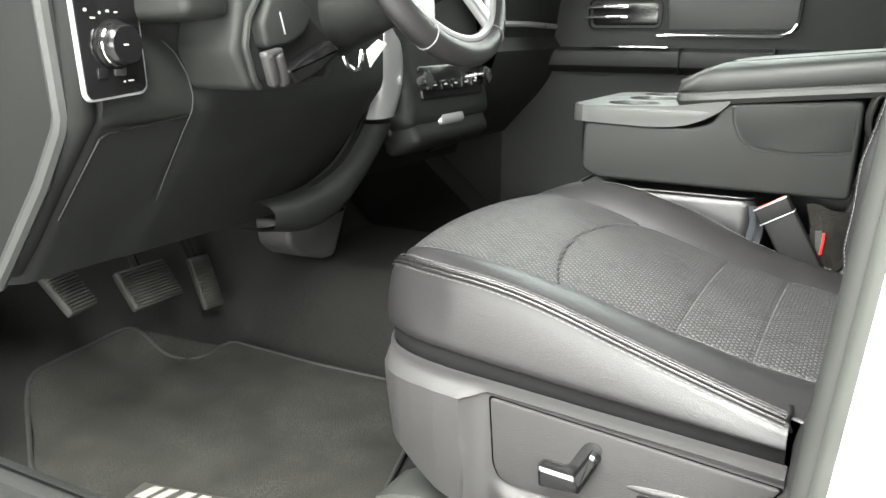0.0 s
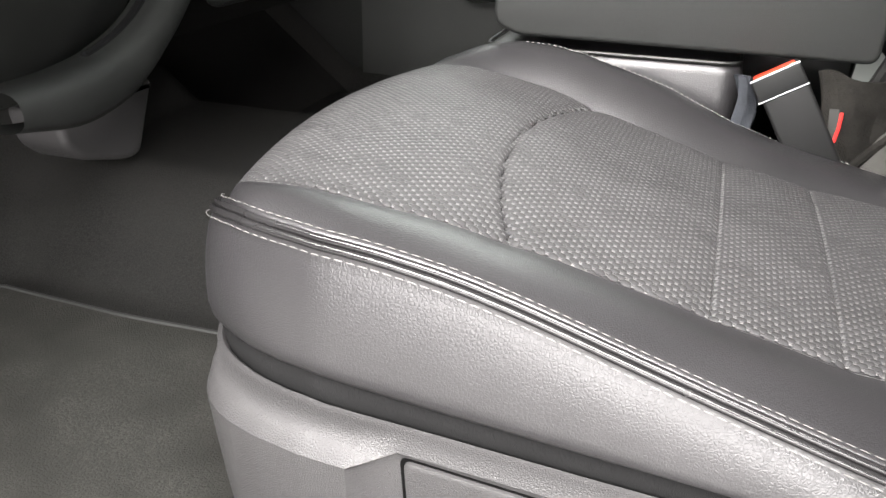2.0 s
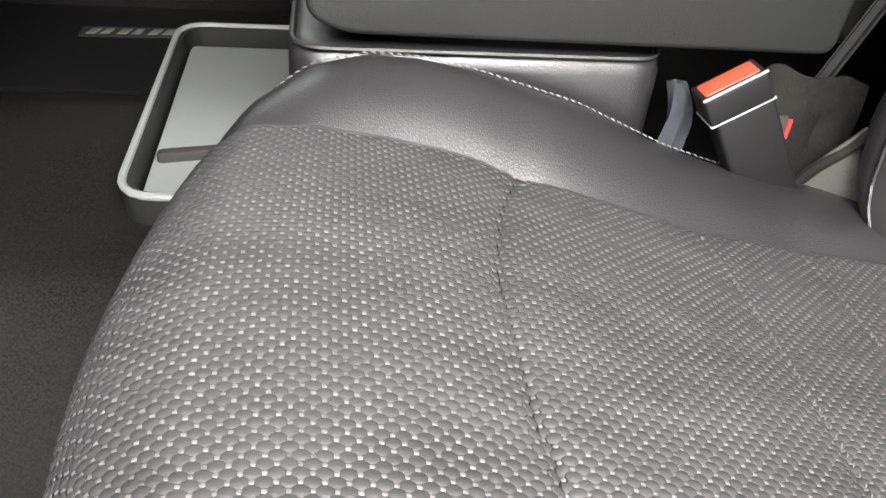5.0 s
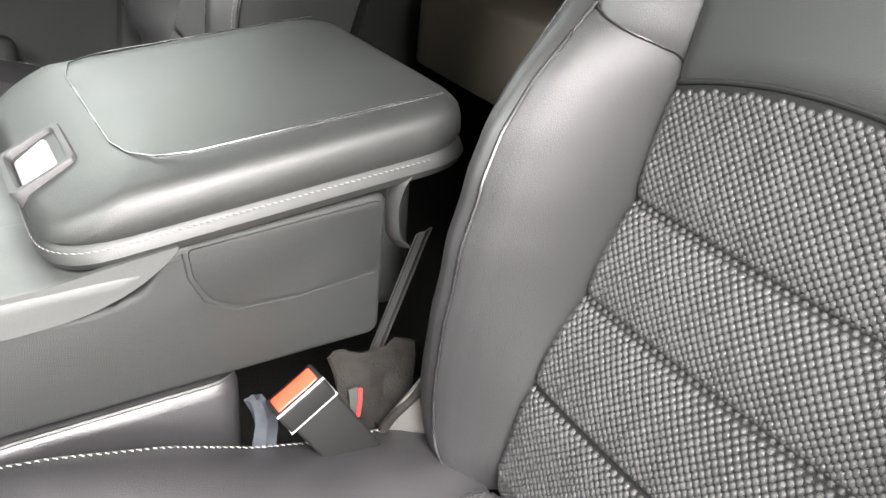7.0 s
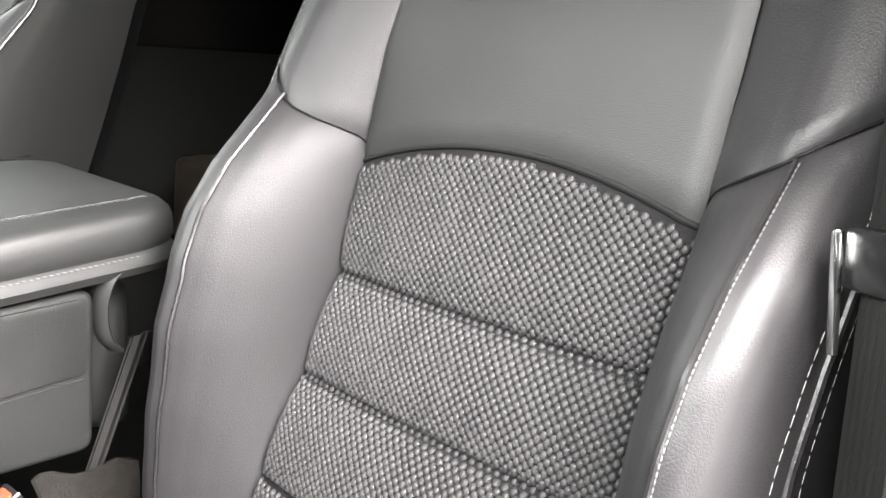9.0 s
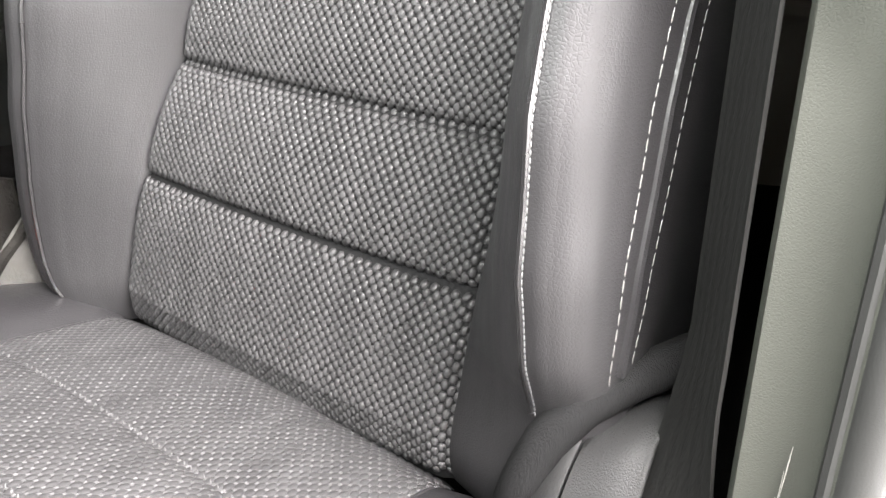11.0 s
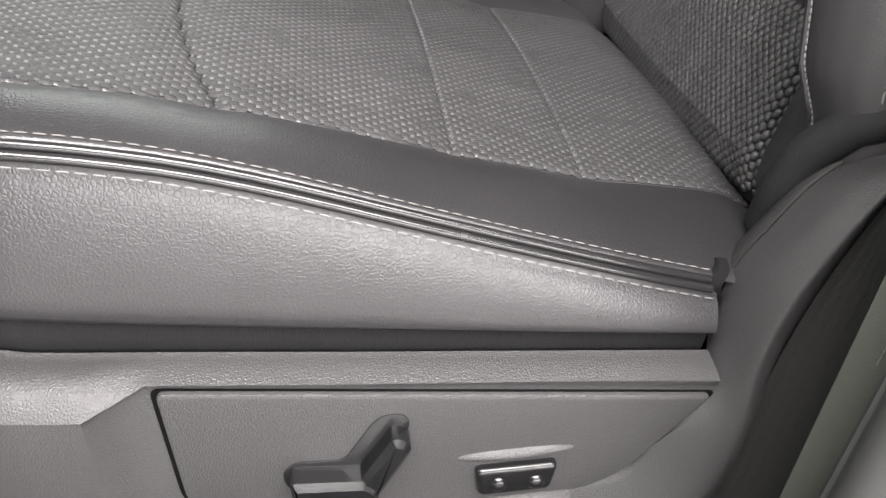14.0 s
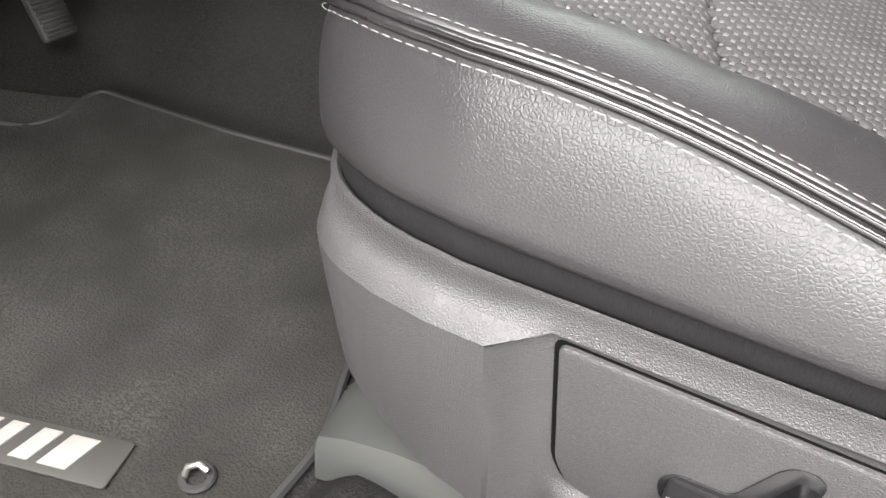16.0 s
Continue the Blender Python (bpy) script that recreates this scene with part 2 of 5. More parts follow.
def part(name, geo, material, parent=None, label="", smooth=True, angle=40):
    """Links a geometry as one mesh object, under a thing or a part if given."""
    me = bpy.data.meshes.new(name)
    me.from_pydata(geo[0], [], geo[1])
    me.materials.append(material)
    if smooth:
        me.polygons.foreach_set("use_smooth", [True] * len(me.polygons))
        me.set_sharp_from_angle(angle=radians(angle))
    me.update()
    ob = new(name, me)
    if parent:
        ob.parent = parent
    return tagged(ob, label)


def thing(name, label, category, at=(0, 0, 0), group="", kind=""):
    ob = new(name)
    ob.location = at
    ob.empty_display_size = 0.05
    return tagged(ob, label, category, group, kind)


def setting(name, geo, material, label, category, smooth=True):
    return tagged(part(name, geo, material, None, "", smooth), label, category, kind="structure")


def smooth01(v):
    v = np.clip(v, 0, 1)
    return v * v * (3 - 2 * v)


def resample(points, step):
    """The same line in even steps, and its length."""
    p = np.asarray(points, float)
    d = np.r_[0, np.cumsum(np.linalg.norm(np.diff(p, axis=0), axis=1))]
    s = np.linspace(0, d[-1], max(2, int(round(d[-1] / step)) + 1))
    return np.stack([np.interp(s, d, p[:, k]) for k in range(3)], 1)


def spline(points, n):
    """A smooth line through points, n steps from each to the next."""
    p = np.asarray(points, float)
    q = np.concatenate([[2 * p[0] - p[1]], p, [2 * p[-1] - p[-2]]])
    out = []
    for i in range(1, len(q) - 2):
        a, b, c, d = q[i - 1 : i + 3]
        for t in np.arange(n) / n:
            out.append(0.5 * (2 * b + (c - a) * t + (2 * a - 5 * b + 4 * c - d) * t * t + (3 * b - a - 3 * c + d) * t**3))
    return np.array(out + [p[-1]])


def stitches(points, pitch=0.0088, fill=0.72, r=0.0007, lean=0.0, up=(0, 0, 1)):
    """A row of short threads along a line, each one a thin spindle."""
    p = resample(points, pitch)
    out = []
    for a, b in zip(p[:-1], p[1:]):
        d = b - a
        side = np.cross(d, up)
        side /= np.linalg.norm(side) + 1e-9
        q = a + d * fill + side * lean
        mid = (a + q) / 2 + np.array(up) * r * 0.5
        out.append(tube([a, a + (mid - a) * 0.35, mid, q - (q - mid) * 0.35, q], [r * 0.3, r * 0.9, r, r * 0.9, r * 0.3], 5))
    return merge(*out)


def pads(surface, u0, u1, du, v0, v1, dv, keep, a, b, h, seed, out):
    """The raised yarn loops of the cloth: staggered rows of small lozenges laid on surface(u, v)."""
    rng = np.random.default_rng(seed)
    ang = np.arange(8) * math.pi / 4
    ring = np.stack([np.sign(np.cos(ang)) * np.abs(np.cos(ang)) ** 0.8, np.sign(np.sin(ang)) * np.abs(np.sin(ang)) ** 0.8], 1)
    rings = ((1.0, -0.0004), (0.93, 0.42 * h), (0.62, 0.86 * h))
    loc = np.concatenate([np.c_[ring * (a * q, b * q), np.full(8, z)] for q, z in rings] + [[[0, 0, h]]])
    tri = [(o + k, o + (k + 1) % 8, o + 8 + (k + 1) % 8, o + 8 + k) for o in (0, 8) for k in range(8)] + [(16 + k, 16 + (k + 1) % 8, 24) for k in range(8)]
    vs, fs, n = [], [], 0
    e = 0.0015
    for j, v in enumerate(np.arange(v0, v1, dv)):
        for u in np.arange(u0 + (du / 2 if j % 2 else 0), u1, du):
            if not keep(u, v):
                continue
            c = surface(u, v)
            tu, tv = surface(u + e, v) - c, surface(u, v + e) - c
            tu, tv = tu / np.linalg.norm(tu), tv / np.linalg.norm(tv)
            nn = np.cross(tu, tv)
            nn *= np.sign(nn @ out) / np.linalg.norm(nn)
            k = loc * (1, 1, 1 + rng.uniform(-0.08, 0.1)) + np.c_[np.zeros((25, 2)), loc[:, 0] * rng.uniform(-0.03, 0.03) + loc[:, 1] * rng.uniform(-0.03, 0.03)]
            vs.append(c + k[:, :1] * tu + k[:, 1:2] * tv + k[:, 2:] * nn)
            fs += [tuple(i + n for i in q) for q in tri]
            n += 25
    return np.concatenate(vs).tolist(), fs


# ---- the seat's form: x runs to the rear, y inwards, z up ----
YC = 0.283


def fabric_half(x, t=-1):
    """Half the cloth's width: wider towards the door than towards the console."""
    k = np.interp(x, [-0.25, -0.222, -0.194, -0.143, -0.092, -0.041, 0, 0.136, 0.22, 0.36], [0.180, 0.197, 0.208, 0.206, 0.203, 0.192, 0.183, 0.172, 0.173, 0.170])
    return k - (0.014 * smooth01((-0.02 - x) / 0.1) if t > 0 else 0.0)


def fabric_z(x):
    return sum(fabric_line(x + d) for d in (-0.012, -0.006, 0.0, 0.006, 0.012)) / 5


def fabric_line(x):
    return np.interp(x, [-0.266, -0.256, -0.247, -0.233, -0.2, -0.15, -0.1, -0.05, 0, 0.136, 0.222, 0.318, 0.335, 0.36], [0.372, 0.394, 0.414, 0.434, 0.450, 0.452, 0.446, 0.435, 0.421, 0.383, 0.364, 0.350, 0.344, 0.322])


def arc_x(t):
    return -0.040 + 0.040 * t * t


CUSHION_SEAMS = (0.137, 0.224)


def cushion(u, t):
    """A point of the cushion's cloth: u its place along the seat, t across it from -1 (door side) to 1."""
    x = u
    y = YC + t * fabric_half(x, t)
    z = fabric_z(x) + 0.009 * (1 - t * t)
    front = np.clip((-0.08 - x) / 0.18, 0, 1)
    x = x + 0.024 * t * t * front ** 1.5
    for d in (u - arc_x(t), *(u - s for s in CUSHION_SEAMS)):
        k = 1.0 if d == u - arc_x(t) else 0.45
        z -= k * (0.0030 * math.exp(-(d / 0.0032) ** 2) + 0.0026 * math.exp(-(d / 0.018) ** 2))
    z -= 0.0022 * math.exp(-((1 - abs(t)) / 0.02) ** 2)
    return np.array([x, y, z])


def cushion_front(k, t):
    """The roll of cloth over the front edge, k from 1 (top) to 0 (bottom)."""
    top = cushion(-0.254, t)
    return np.array([top[0] + 0.016 * (1 - k) ** 2, top[1], top[2] - 0.075 * (1 - k)])


def piping_z(x):
    wide = 0.034 * smooth01((x + 0.19) / 0.06)
    return sum(piping_line(x + d * wide) for d in (-1.0, -0.5, 0.0, 0.5, 1.0)) / 5


def piping_line(x):
    return np.interp(x, [-0.232, -0.222, -0.208, -0.187, -0.16, -0.1, -0.04, 0.015, 0.07, 0.133, 0.2, 0.272, 0.34], [0.412, 0.424, 0.438, 0.447, 0.452, 0.451, 0.4435, 0.4315, 0.4135, 0.394, 0.3735, 0.3535, 0.338])


def outline(side=1):
    """The cushion's edge in plan, from the rear along the side and round the front corner."""
    bend = [(-0.10, 0.0125), (-0.13, 0.018), (-0.155, 0.0255), (-0.175, 0.0355), (-0.191, 0.047), (-0.2038, 0.061), (-0.2134, 0.079), (-0.2206, 0.10), (-0.2265, 0.13), (-0.231, 0.18), (-0.2335, 0.23), (-0.234, YC)]
    pts = [(0.30 - k * 0.02, 0.012) for k in range(20)]
    pts += [tuple(q[:2]) for q in resample([(x, y, 0) for x, y in [pts[-1]] + bend], 0.010)[1:]]
    return [(x, y if side > 0 else 2 * YC - y) for x, y in pts]


def outline_frames(side=1):
    p = np.array(outline(side))
    t = np.gradient(p, axis=0)
    t /= np.linalg.norm(t, axis=1)[:, None]
    nrm = np.stack([t[:, 1], -t[:, 0]], 1) * (-side)
    nrm = np.where((nrm[:, 1:] * side > 0.2), -nrm, nrm)
    return p, nrm


def skirt_low(x):
    return np.interp(x, [-0.25, -0.17, -0.105, -0.03, 0.068, 0.169, 0.259, 0.3], [0.350, 0.353, 0.352, 0.344, 0.3355, 0.3275, 0.3215, 0.319])


def shell_top(x):
    return np.interp(x, [-0.25, -0.17, -0.110, -0.03, 0.068, 0.17, 0.267, 0.3], [0.327, 0.330, 0.3295, 0.3245, 0.3175, 0.311, 0.3045, 0.302])


def back_x(z):
    return np.interp(z, [0.30, 0.335, 0.350, 0.372, 0.467, 0.555, 0.645, 0.742, 0.85, 0.95, 1.03, 1.1], [0.360, 0.351, 0.344, 0.342, 0.364, 0.403, 0.437, 0.466, 0.495, 0.53, 0.57, 0.62])


def back_half(z):
    return np.interp(z, [0.34, 0.467, 0.555, 0.645, 0.742, 0.85, 1.0], [0.172, 0.170, 0.164, 0.159, 0.163, 0.166, 0.160])


def bolster_rise(z, side=-1):
    if side > 0:
        return np.interp(z, [0.33, 0.40, 0.47, 0.52, 0.60, 0.66, 0.70, 0.74, 0.77, 0.80, 0.85, 0.95, 1.05], [0.034, 0.052, 0.068, 0.090, 0.116, 0.124, 0.120, 0.104, 0.082, 0.060, 0.046, 0.03, 0.01])
    return np.interp(z, [0.33, 0.40, 0.434, 0.47, 0.52, 0.60, 0.66, 0.70, 0.74, 0.77, 0.80, 0.85, 0.95, 1.05], [0.012, 0.020, 0.032, 0.058, 0.088, 0.116, 0.124, 0.120, 0.104, 0.082, 0.060, 0.046, 0.03, 0.01])


BACK_SEAMS = (0.467, 0.557, 0.647)


def back_top(t):
    return 0.744 + 0.030 * (1 - t * t)


def backrest(v, t):
    """A point of the backrest's front: v its height, t across it."""
    x = back_x(v) - 0.006 * (1 - t * t)
    y = YC + t * back_half(v)
    for s in BACK_SEAMS:
        x += 0.0058 * math.exp(-((v - s) / 0.0045) ** 2) + 0.0045 * math.exp(-((v - s) / 0.02) ** 2)
    x += 0.0035 * math.exp(-((v - back_top(t)) / 0.005) ** 2)
    x += 0.006 * math.exp(-((1 - abs(t)) / 0.035) ** 2)
    return np.array([x, y, v])


SHAPE_O = [0, 0.004, 0.015, 0.03, 0.045, 0.058, 0.068, 0.078, 0.088, 0.098, 0.106, 0.112, 0.114, 0.112, 0.108]
SHAPE_K = [0, 0.10, 0.34, 0.62, 0.84, 0.96, 1.0, 0.985, 0.91, 0.78, 0.60, 0.38, 0.10, -0.35, -0.9]


def bolster(v, k, side):
    """A point of a backrest bolster: v its height, k along its section from the cloth (0) to the rear edge (1)."""
    q = k * (len(SHAPE_O) - 1)
    o = np.interp(q, range(len(SHAPE_O)), SHAPE_O)
    f = np.interp(q, range(len(SHAPE_K)), SHAPE_K)
    rise = bolster_rise(v, side)
    x = back_x(v) + 0.004 - (rise * f if f > 0 else f * 0.10)
    foot = np.interp(v, [0.335, 0.36, 0.39, 0.43, 0.9, 1.05], [0.40, 0.66, 0.90, 1, 1, 0.75]) if side > 0 else np.interp(v, [0.35, 0.42, 0.5, 0.9, 1.05], [0.9, 0.97, 1, 1, 0.75])
    y = YC + side * (back_half(v) + o * foot)
    return np.array([x, y, v])


def seat(thing_name, label, dy, driver):
    """A front seat, with its sewn cushion and backrest; the driver's has the power shell at its side."""
    s = thing(thing_name, label, "car seat", (0, dy, 0), "front seats")
    ts = np.linspace(-1, 1, 41)
    # cloth of the cushion, panel by panel
    edges = [(-0.254, "arc"), ("arc", 0.137), (0.137, 0.224), (0.224, 0.358)]
    for a, b in edges:
        rows = []
        for k in np.linspace(0, 1, 26):
            row = []
            for t in ts:
                u0 = arc_x(t) if a == "arc" else a
                u1 = arc_x(t) if b == "arc" else b
                row.append(cushion(u0 + (u1 - u0) * k, t))
            rows.append(row)
        if a == -0.254:
            rows = [[cushion_front(k, t) for t in ts] for k in np.linspace(0, 1, 8)] + rows[1:]
        part("seat_panel", grid(rows), FABRIC, s, "charcoal woven cloth panel")
    flat = lambda u, w: cushion(u, (w - YC) / fabric_half(u, w - YC))
    ok = lambda u, w: abs(w - YC) < fabric_half(u, w - YC) + 0.0008
    tagged(part("woven_yarn", pads(flat, -0.2525, 0.352, 0.0092, 0.070, 0.49, 0.0040, ok, 0.0042, 0.0031, 0.0012, 3, np.array([0, 0, 1.0])), YARN, s, "grey woven yarn loops"), kind="stuff")
    nudge = lambda u, w: flat(u + 0.0046, w) + np.array([0, 0, 0.0003])
    tagged(part("yarn_float", pads(nudge, -0.2525, 0.335, 0.0092, 0.070, 0.49, 0.0040, ok, 0.0017, 0.0011, 0.0005, 4, np.array([0, 0, 1.0])), GLINT, s, "bright cross threads of the weave"), kind="stuff")
    for q in CUSHION_SEAMS:
        part("stitching", stitches([cushion(q + 0.001, t) + np.array([0, 0, 0.0012]) for t in np.linspace(-0.97, 0.7, 50)], 0.0062, 0.55, 0.00048, 0.002), THREAD_DARK, s, "pale seam stitching")
    # leather bolsters of the cushion
    xs = np.r_[np.linspace(-0.254, -0.2, 10), np.linspace(-0.19, 0.34, 44)]
    for side in (-1, 1):
        rows = []
        for x in xs:
            edge = cushion(x, side)
            row = [edge - (0, 0, 0.006), edge + (0, 0, 0.001)]
            y1 = 0.012 if side < 0 else 2 * YC - 0.004
            corner = np.interp(-x, [0.10, 0.13, 0.155, 0.175, 0.191, 0.2038, 0.2134, 0.2206, 0.231], [0, 0.0055, 0.013, 0.023, 0.0345, 0.0485, 0.0665, 0.086, 0.115])
            y1 = y1 + corner if side < 0 else y1 - corner * 0.75
            z1 = piping_z(x) + 0.001 if side < 0 else np.interp(x, [-0.262, -0.22, -0.19, -0.145, -0.105, -0.065, -0.024, 0.065, 0.145, 0.2, 0.34], [0.385, 0.405, 0.433, 0.458, 0.465, 0.463, 0.455, 0.428, 0.392, 0.374, 0.345])
            lift = np.interp(x, [-0.25, -0.2, -0.1, 0.02, 0.15, 0.3], [0.002, 0.007, 0.010, 0.012, 0.011, 0.007]) * (1.0 if side < 0 else 1.5)
            for k in np.linspace(0.06, 1, 12):
                row.append(np.array([edge[0] * (1 - k) + max(x, edge[0] - 0.006) * k, edge[1] + (y1 - edge[1]) * k, edge[2] + (z1 - edge[2]) * k + lift * math.sin(math.pi * min(1, k * 1.02)) ** 0.8]))
            if side < 0:
                w = row[-1]
                row += [w + (0, -0.0012, -0.0008), w + (0.0, -0.0024, -0.003)]
            else:
                w = row[-1]
                row += [w + (0, 0.012, -0.006), w + (0, 0.018, -0.02), w + (0, 0.019, -0.06), w + (0, 0.014, -0.12)]
            rows.append(row)
        part("edge_seam", tube([cushion(x, side) + np.array([0, 0.0008 * side, 0.0004]) for x in np.linspace(-0.235, 0.33, 90)], 0.0017, 8), LEATHER, s, "folded leather edge")
        part("side_bolster", grid(rows), LEATHER, s, "black grained leather bolster")
        if side > 0:
            line = [r[-5] + np.array((0, 0.003, 0.001)) for r in rows[6:]]
            part("stitching", stitches(line, 0.0066, 0.62, 0.00085, 0.0022), THREAD, s, "white edge stitching")
    # skirt, tape and cords round the cushion's edge
    for side in (1, -1):
        p, nrm = outline_frames(side)
        skirt, tape = [], []
        for (x, y), (nx, ny) in zip(p, nrm):
            if x > 0.285:
                continue
            x = min(x, 0.2765)
            zt, zl, zs = piping_z(x) - 0.010, skirt_low(x), shell_top(x)
            if side < 0:
                zt -= 0.035
            if y * side > (0.13 if side > 0 else -(2 * YC - 0.13)):
                zt = min(zt, 0.414)
            row = [(x - nx * 0.030, y - ny * 0.030, zt + 0.006), (x - nx * 0.006, y - ny * 0.006, zt + 0.0085), (x - nx * 0.0005, y - ny * 0.0005, zt + 0.0085), (x + nx * 0.003, y + ny * 0.003, zt + 0.004), (x + nx * 0.007, y + ny * 0.007, zt + 0.001)]
            for k in np.linspace(0.02, 1, 14):
                o = 0.0055 + 0.0115 * math.sin(math.pi / 2 * min(1.0, k / 0.85)) ** 0.6 - 0.006 * max(0.0, (k - 0.86) / 0.14) ** 2
                row.append((x + nx * o, y + ny * o, zt + (zl - zt) * k))
            row.append((x + nx * 0.004, y + ny * 0.004, zl - 0.003))
            skirt.append(row)
            tape.append([(x + nx * o, y + ny * o, z) for o, z in ((0.002, zl + 0.004), (0.0085, zl + 0.001), (0.0085, (zl + zs) / 2), (0.006, zs - 0.004), (0.0, zs - 0.012))])
        part("skirt", grid(skirt), LEATHER, s, "black leather side skirt")
        part("trim_tape", grid(tape), TAPE, s, "black ribbed cloth strip")
        if side > 0:
            run = [(min(x, 0.2725), y, nx, ny) for (x, y), (nx, ny) in zip(p, nrm) if y < 0.084 and x < 0.285]
            for o, dz in ((0.0020, -0.0028), (0.0056, -0.0066)):
                part("piping", tube([(x + nx * o, y + ny * o, piping_z(x) + dz) for x, y, nx, ny in run if x < 0.278], 0.0027, 10), PIPING, s, "black leather piping cord")
            for o, dz in ((-0.0008, 0.0022), (0.0107, -0.0100)):
                part("stitching", stitches([(x + nx * o, y + ny * o, piping_z(x) + dz) for x, y, nx, ny in run if x < 0.276], 0.0080, 0.74, 0.00040, up=(0, -0.5, 0.85)), THREAD, s, "white seam stitching")
            # the cut end of the leather at the rear
            fold = [[(0.2735 + 0.0015 * math.sin(9 * a) + 0.003 * b * b, 0.014 - 0.010 * b * (0.4 + 0.6 * math.sin(math.pi * a) ** 0.5), 0.364 - 0.030 * a + 0.002 * b) for b in np.linspace(0, 1, 6)] for a in np.linspace(0, 1, 12)]
            v, f = grid(fold)
            part("cover_end", merge((v, f), ([(x + 0.0022, y, z) for x, y, z in v], f)), TAPE, s, "frayed grey cut edge")
    # backrest cloth
    vs = [0.335, *BACK_SEAMS, None]
    for a, b in zip(vs[:-1], vs[1:]):
        rows = []
        for k in np.linspace(0, 1, 22):
            rows.append([backrest(a + ((back_top(t) if b is None else b) - a) * k, t) for t in ts])
        part("back_panel", grid(rows), FABRIC, s, "charcoal woven cloth panel")
    flat = lambda v, w: backrest(v, (w - YC) / back_half(v))
    ok = lambda v, w: abs(w - YC) < back_half(v) + 0.0012 and v < back_top((w - YC) / back_half(v)) - 0.0068 and min(abs(v - q) for q in BACK_SEAMS) > 0.0012
    tagged(part("woven_yarn", pads(flat, 0.345, 0.78, 0.0078, 0.105, 0.465, 0.0039, ok, 0.0036, 0.0029, 0.0020, 5, np.array([-1.0, 0, 0.2])), YARN, s, "grey woven yarn loops"), kind="stuff")
    rows = []
    for k in np.linspace(0, 1, 24):
        rows.append([backrest(back_top(t) + (1.04 - back_top(t)) * k, t) - np.array([0.004 * math.sin(math.pi * k), 0, 0]) for t in ts])
    part("top_seam", tube([backrest(back_top(t) + 0.001, t) + np.array([-0.0012, 0, 0]) for t in np.linspace(-1, 1, 60)], 0.0024, 8), SHADE, s, "dark top seam")
    part("upper_back_panel", grid(rows), LEATHER_SOFT, s, "smooth grey leather upper panel")
    # backrest bolsters, lower and upper piece, meeting at a slanted seam
    ks = np.linspace(0, 1, 43)
    seam = lambda k: 0.760 + 0.075 * k
    for side in (-1, 1):
        flank = []
        for low in (True, False):
            rows = []
            for q in np.linspace(0, 1, 40 if low else 26):
                row = []
                for k in ks:
                    mid = seam(min(k, 0.75) / 0.75)
                    v = 0.335 + (mid - 0.335) * q if low else mid + (1.05 - mid) * q
                    d = abs(v - mid)
                    c = bolster(v, k, side)
                    c[0] += 0.006 * math.exp(-(d / 0.0035) ** 2)
                    row.append(c)
                if side > 0:
                    flank.append(row[28:])
                    row = row[:29]
                rows.append([row[0] + np.array([0.022, -0.006 * side, 0])] + row)
            part("back_bolster", grid(rows), BACK_LEATHER, s, "black grained leather backrest bolster")
        if flank:
            part("side_panel", grid(flank), FLANK, s, "dark matt vinyl side panel")
            part("side_piping", tube([bolster(v, 0.668, side) for v in np.linspace(0.40, 1.04, 80)], 0.0026, 8), PIPING, s, "black leather piping cord")
        part("cross_seam", tube([bolster(seam(min(k, 0.75) / 0.75), k, side) + np.array([0.003, 0, 0]) for k in np.linspace(0.01, 0.66, 40)], 0.0010, 6), GLOSS, s, "dark cross seam")
        lines = ((0.355, 0.36, 0.80, 0), (0.645, 0.55, 1.0, 2)) if side > 0 else ((0.43, 0.43, 0.80, 0), (0.725, 0.46, 1.0, 1), (0.80, 0.47, 1.0, 1))
        for k, v0, v1, sewn in lines:
            line = [bolster(v, k, side) + np.array([-0.0006, 0, 0]) for v in np.linspace(v0, v1, 60)]
            if sewn:
                part("stitching", stitches(line, 0.0088, 0.80, 0.00050 if sewn == 1 else 0.00035, up=(-1, 0, 0.3)), THREAD if sewn == 1 else THREAD_DARK, s, "white seam stitching")
            else:
                part("piping", tube(line, 0.0020, 6), PIPING, s, "thin leather piping")
                part("stitching", stitches([q + np.array([0, 0.0022 * side, 0]) for q in line], 0.004, 0.8, 0.0005, up=(-1, 0, 0.3)), THREAD_DARK, s, "grey seam stitching")
        if side < 0:
            part("piping", tube([bolster(v, 0.762, side) + np.array([-0.0004, 0, 0]) for v in np.linspace(0.465, 1.0, 60)], 0.0026, 6), LEATHER, s, "black leather piping cord")
    # back of the backrest
    rows = []
    for v in np.linspace(0.33, 1.06, 14):
        rows.append([(back_x(v) + 0.115 + 0.02 * (1 - t * t), YC + t * (back_half(v) + 0.10), v) for t in np.linspace(-1, 1, 15)])
    top = [[(back_x(1.05) + a, YC + t * 0.25, 1.05 + b - 0.01 * abs(t) ** 3) for t in np.linspace(-1, 1, 15)] for a, b in ((0.11, 0.012), (0.07, 0.026), (0.03, 0.016), (-0.004, -0.014))]
    part("back_shell", grid(rows), PLASTIC_DARK, s, "black plastic seat back")
    part("back_top", grid(top), LEATHER_SOFT, s, "grey leather top edge")
    part("seat_riser", moved(rbox(0.36, 0.40, 0.26, 0.012), pose(0.07, YC, 0.12)), SHADE, s, "black seat riser")
    part("seat_pan", moved(rbox(0.44, 0.46, 0.10, 0.02), pose(0.05, YC, 0.27)), PLASTIC_DARK, s)
    return s


driver_seat = seat("car_seat", "black leather and charcoal woven cloth front seat with white stitching", 0.0, True)
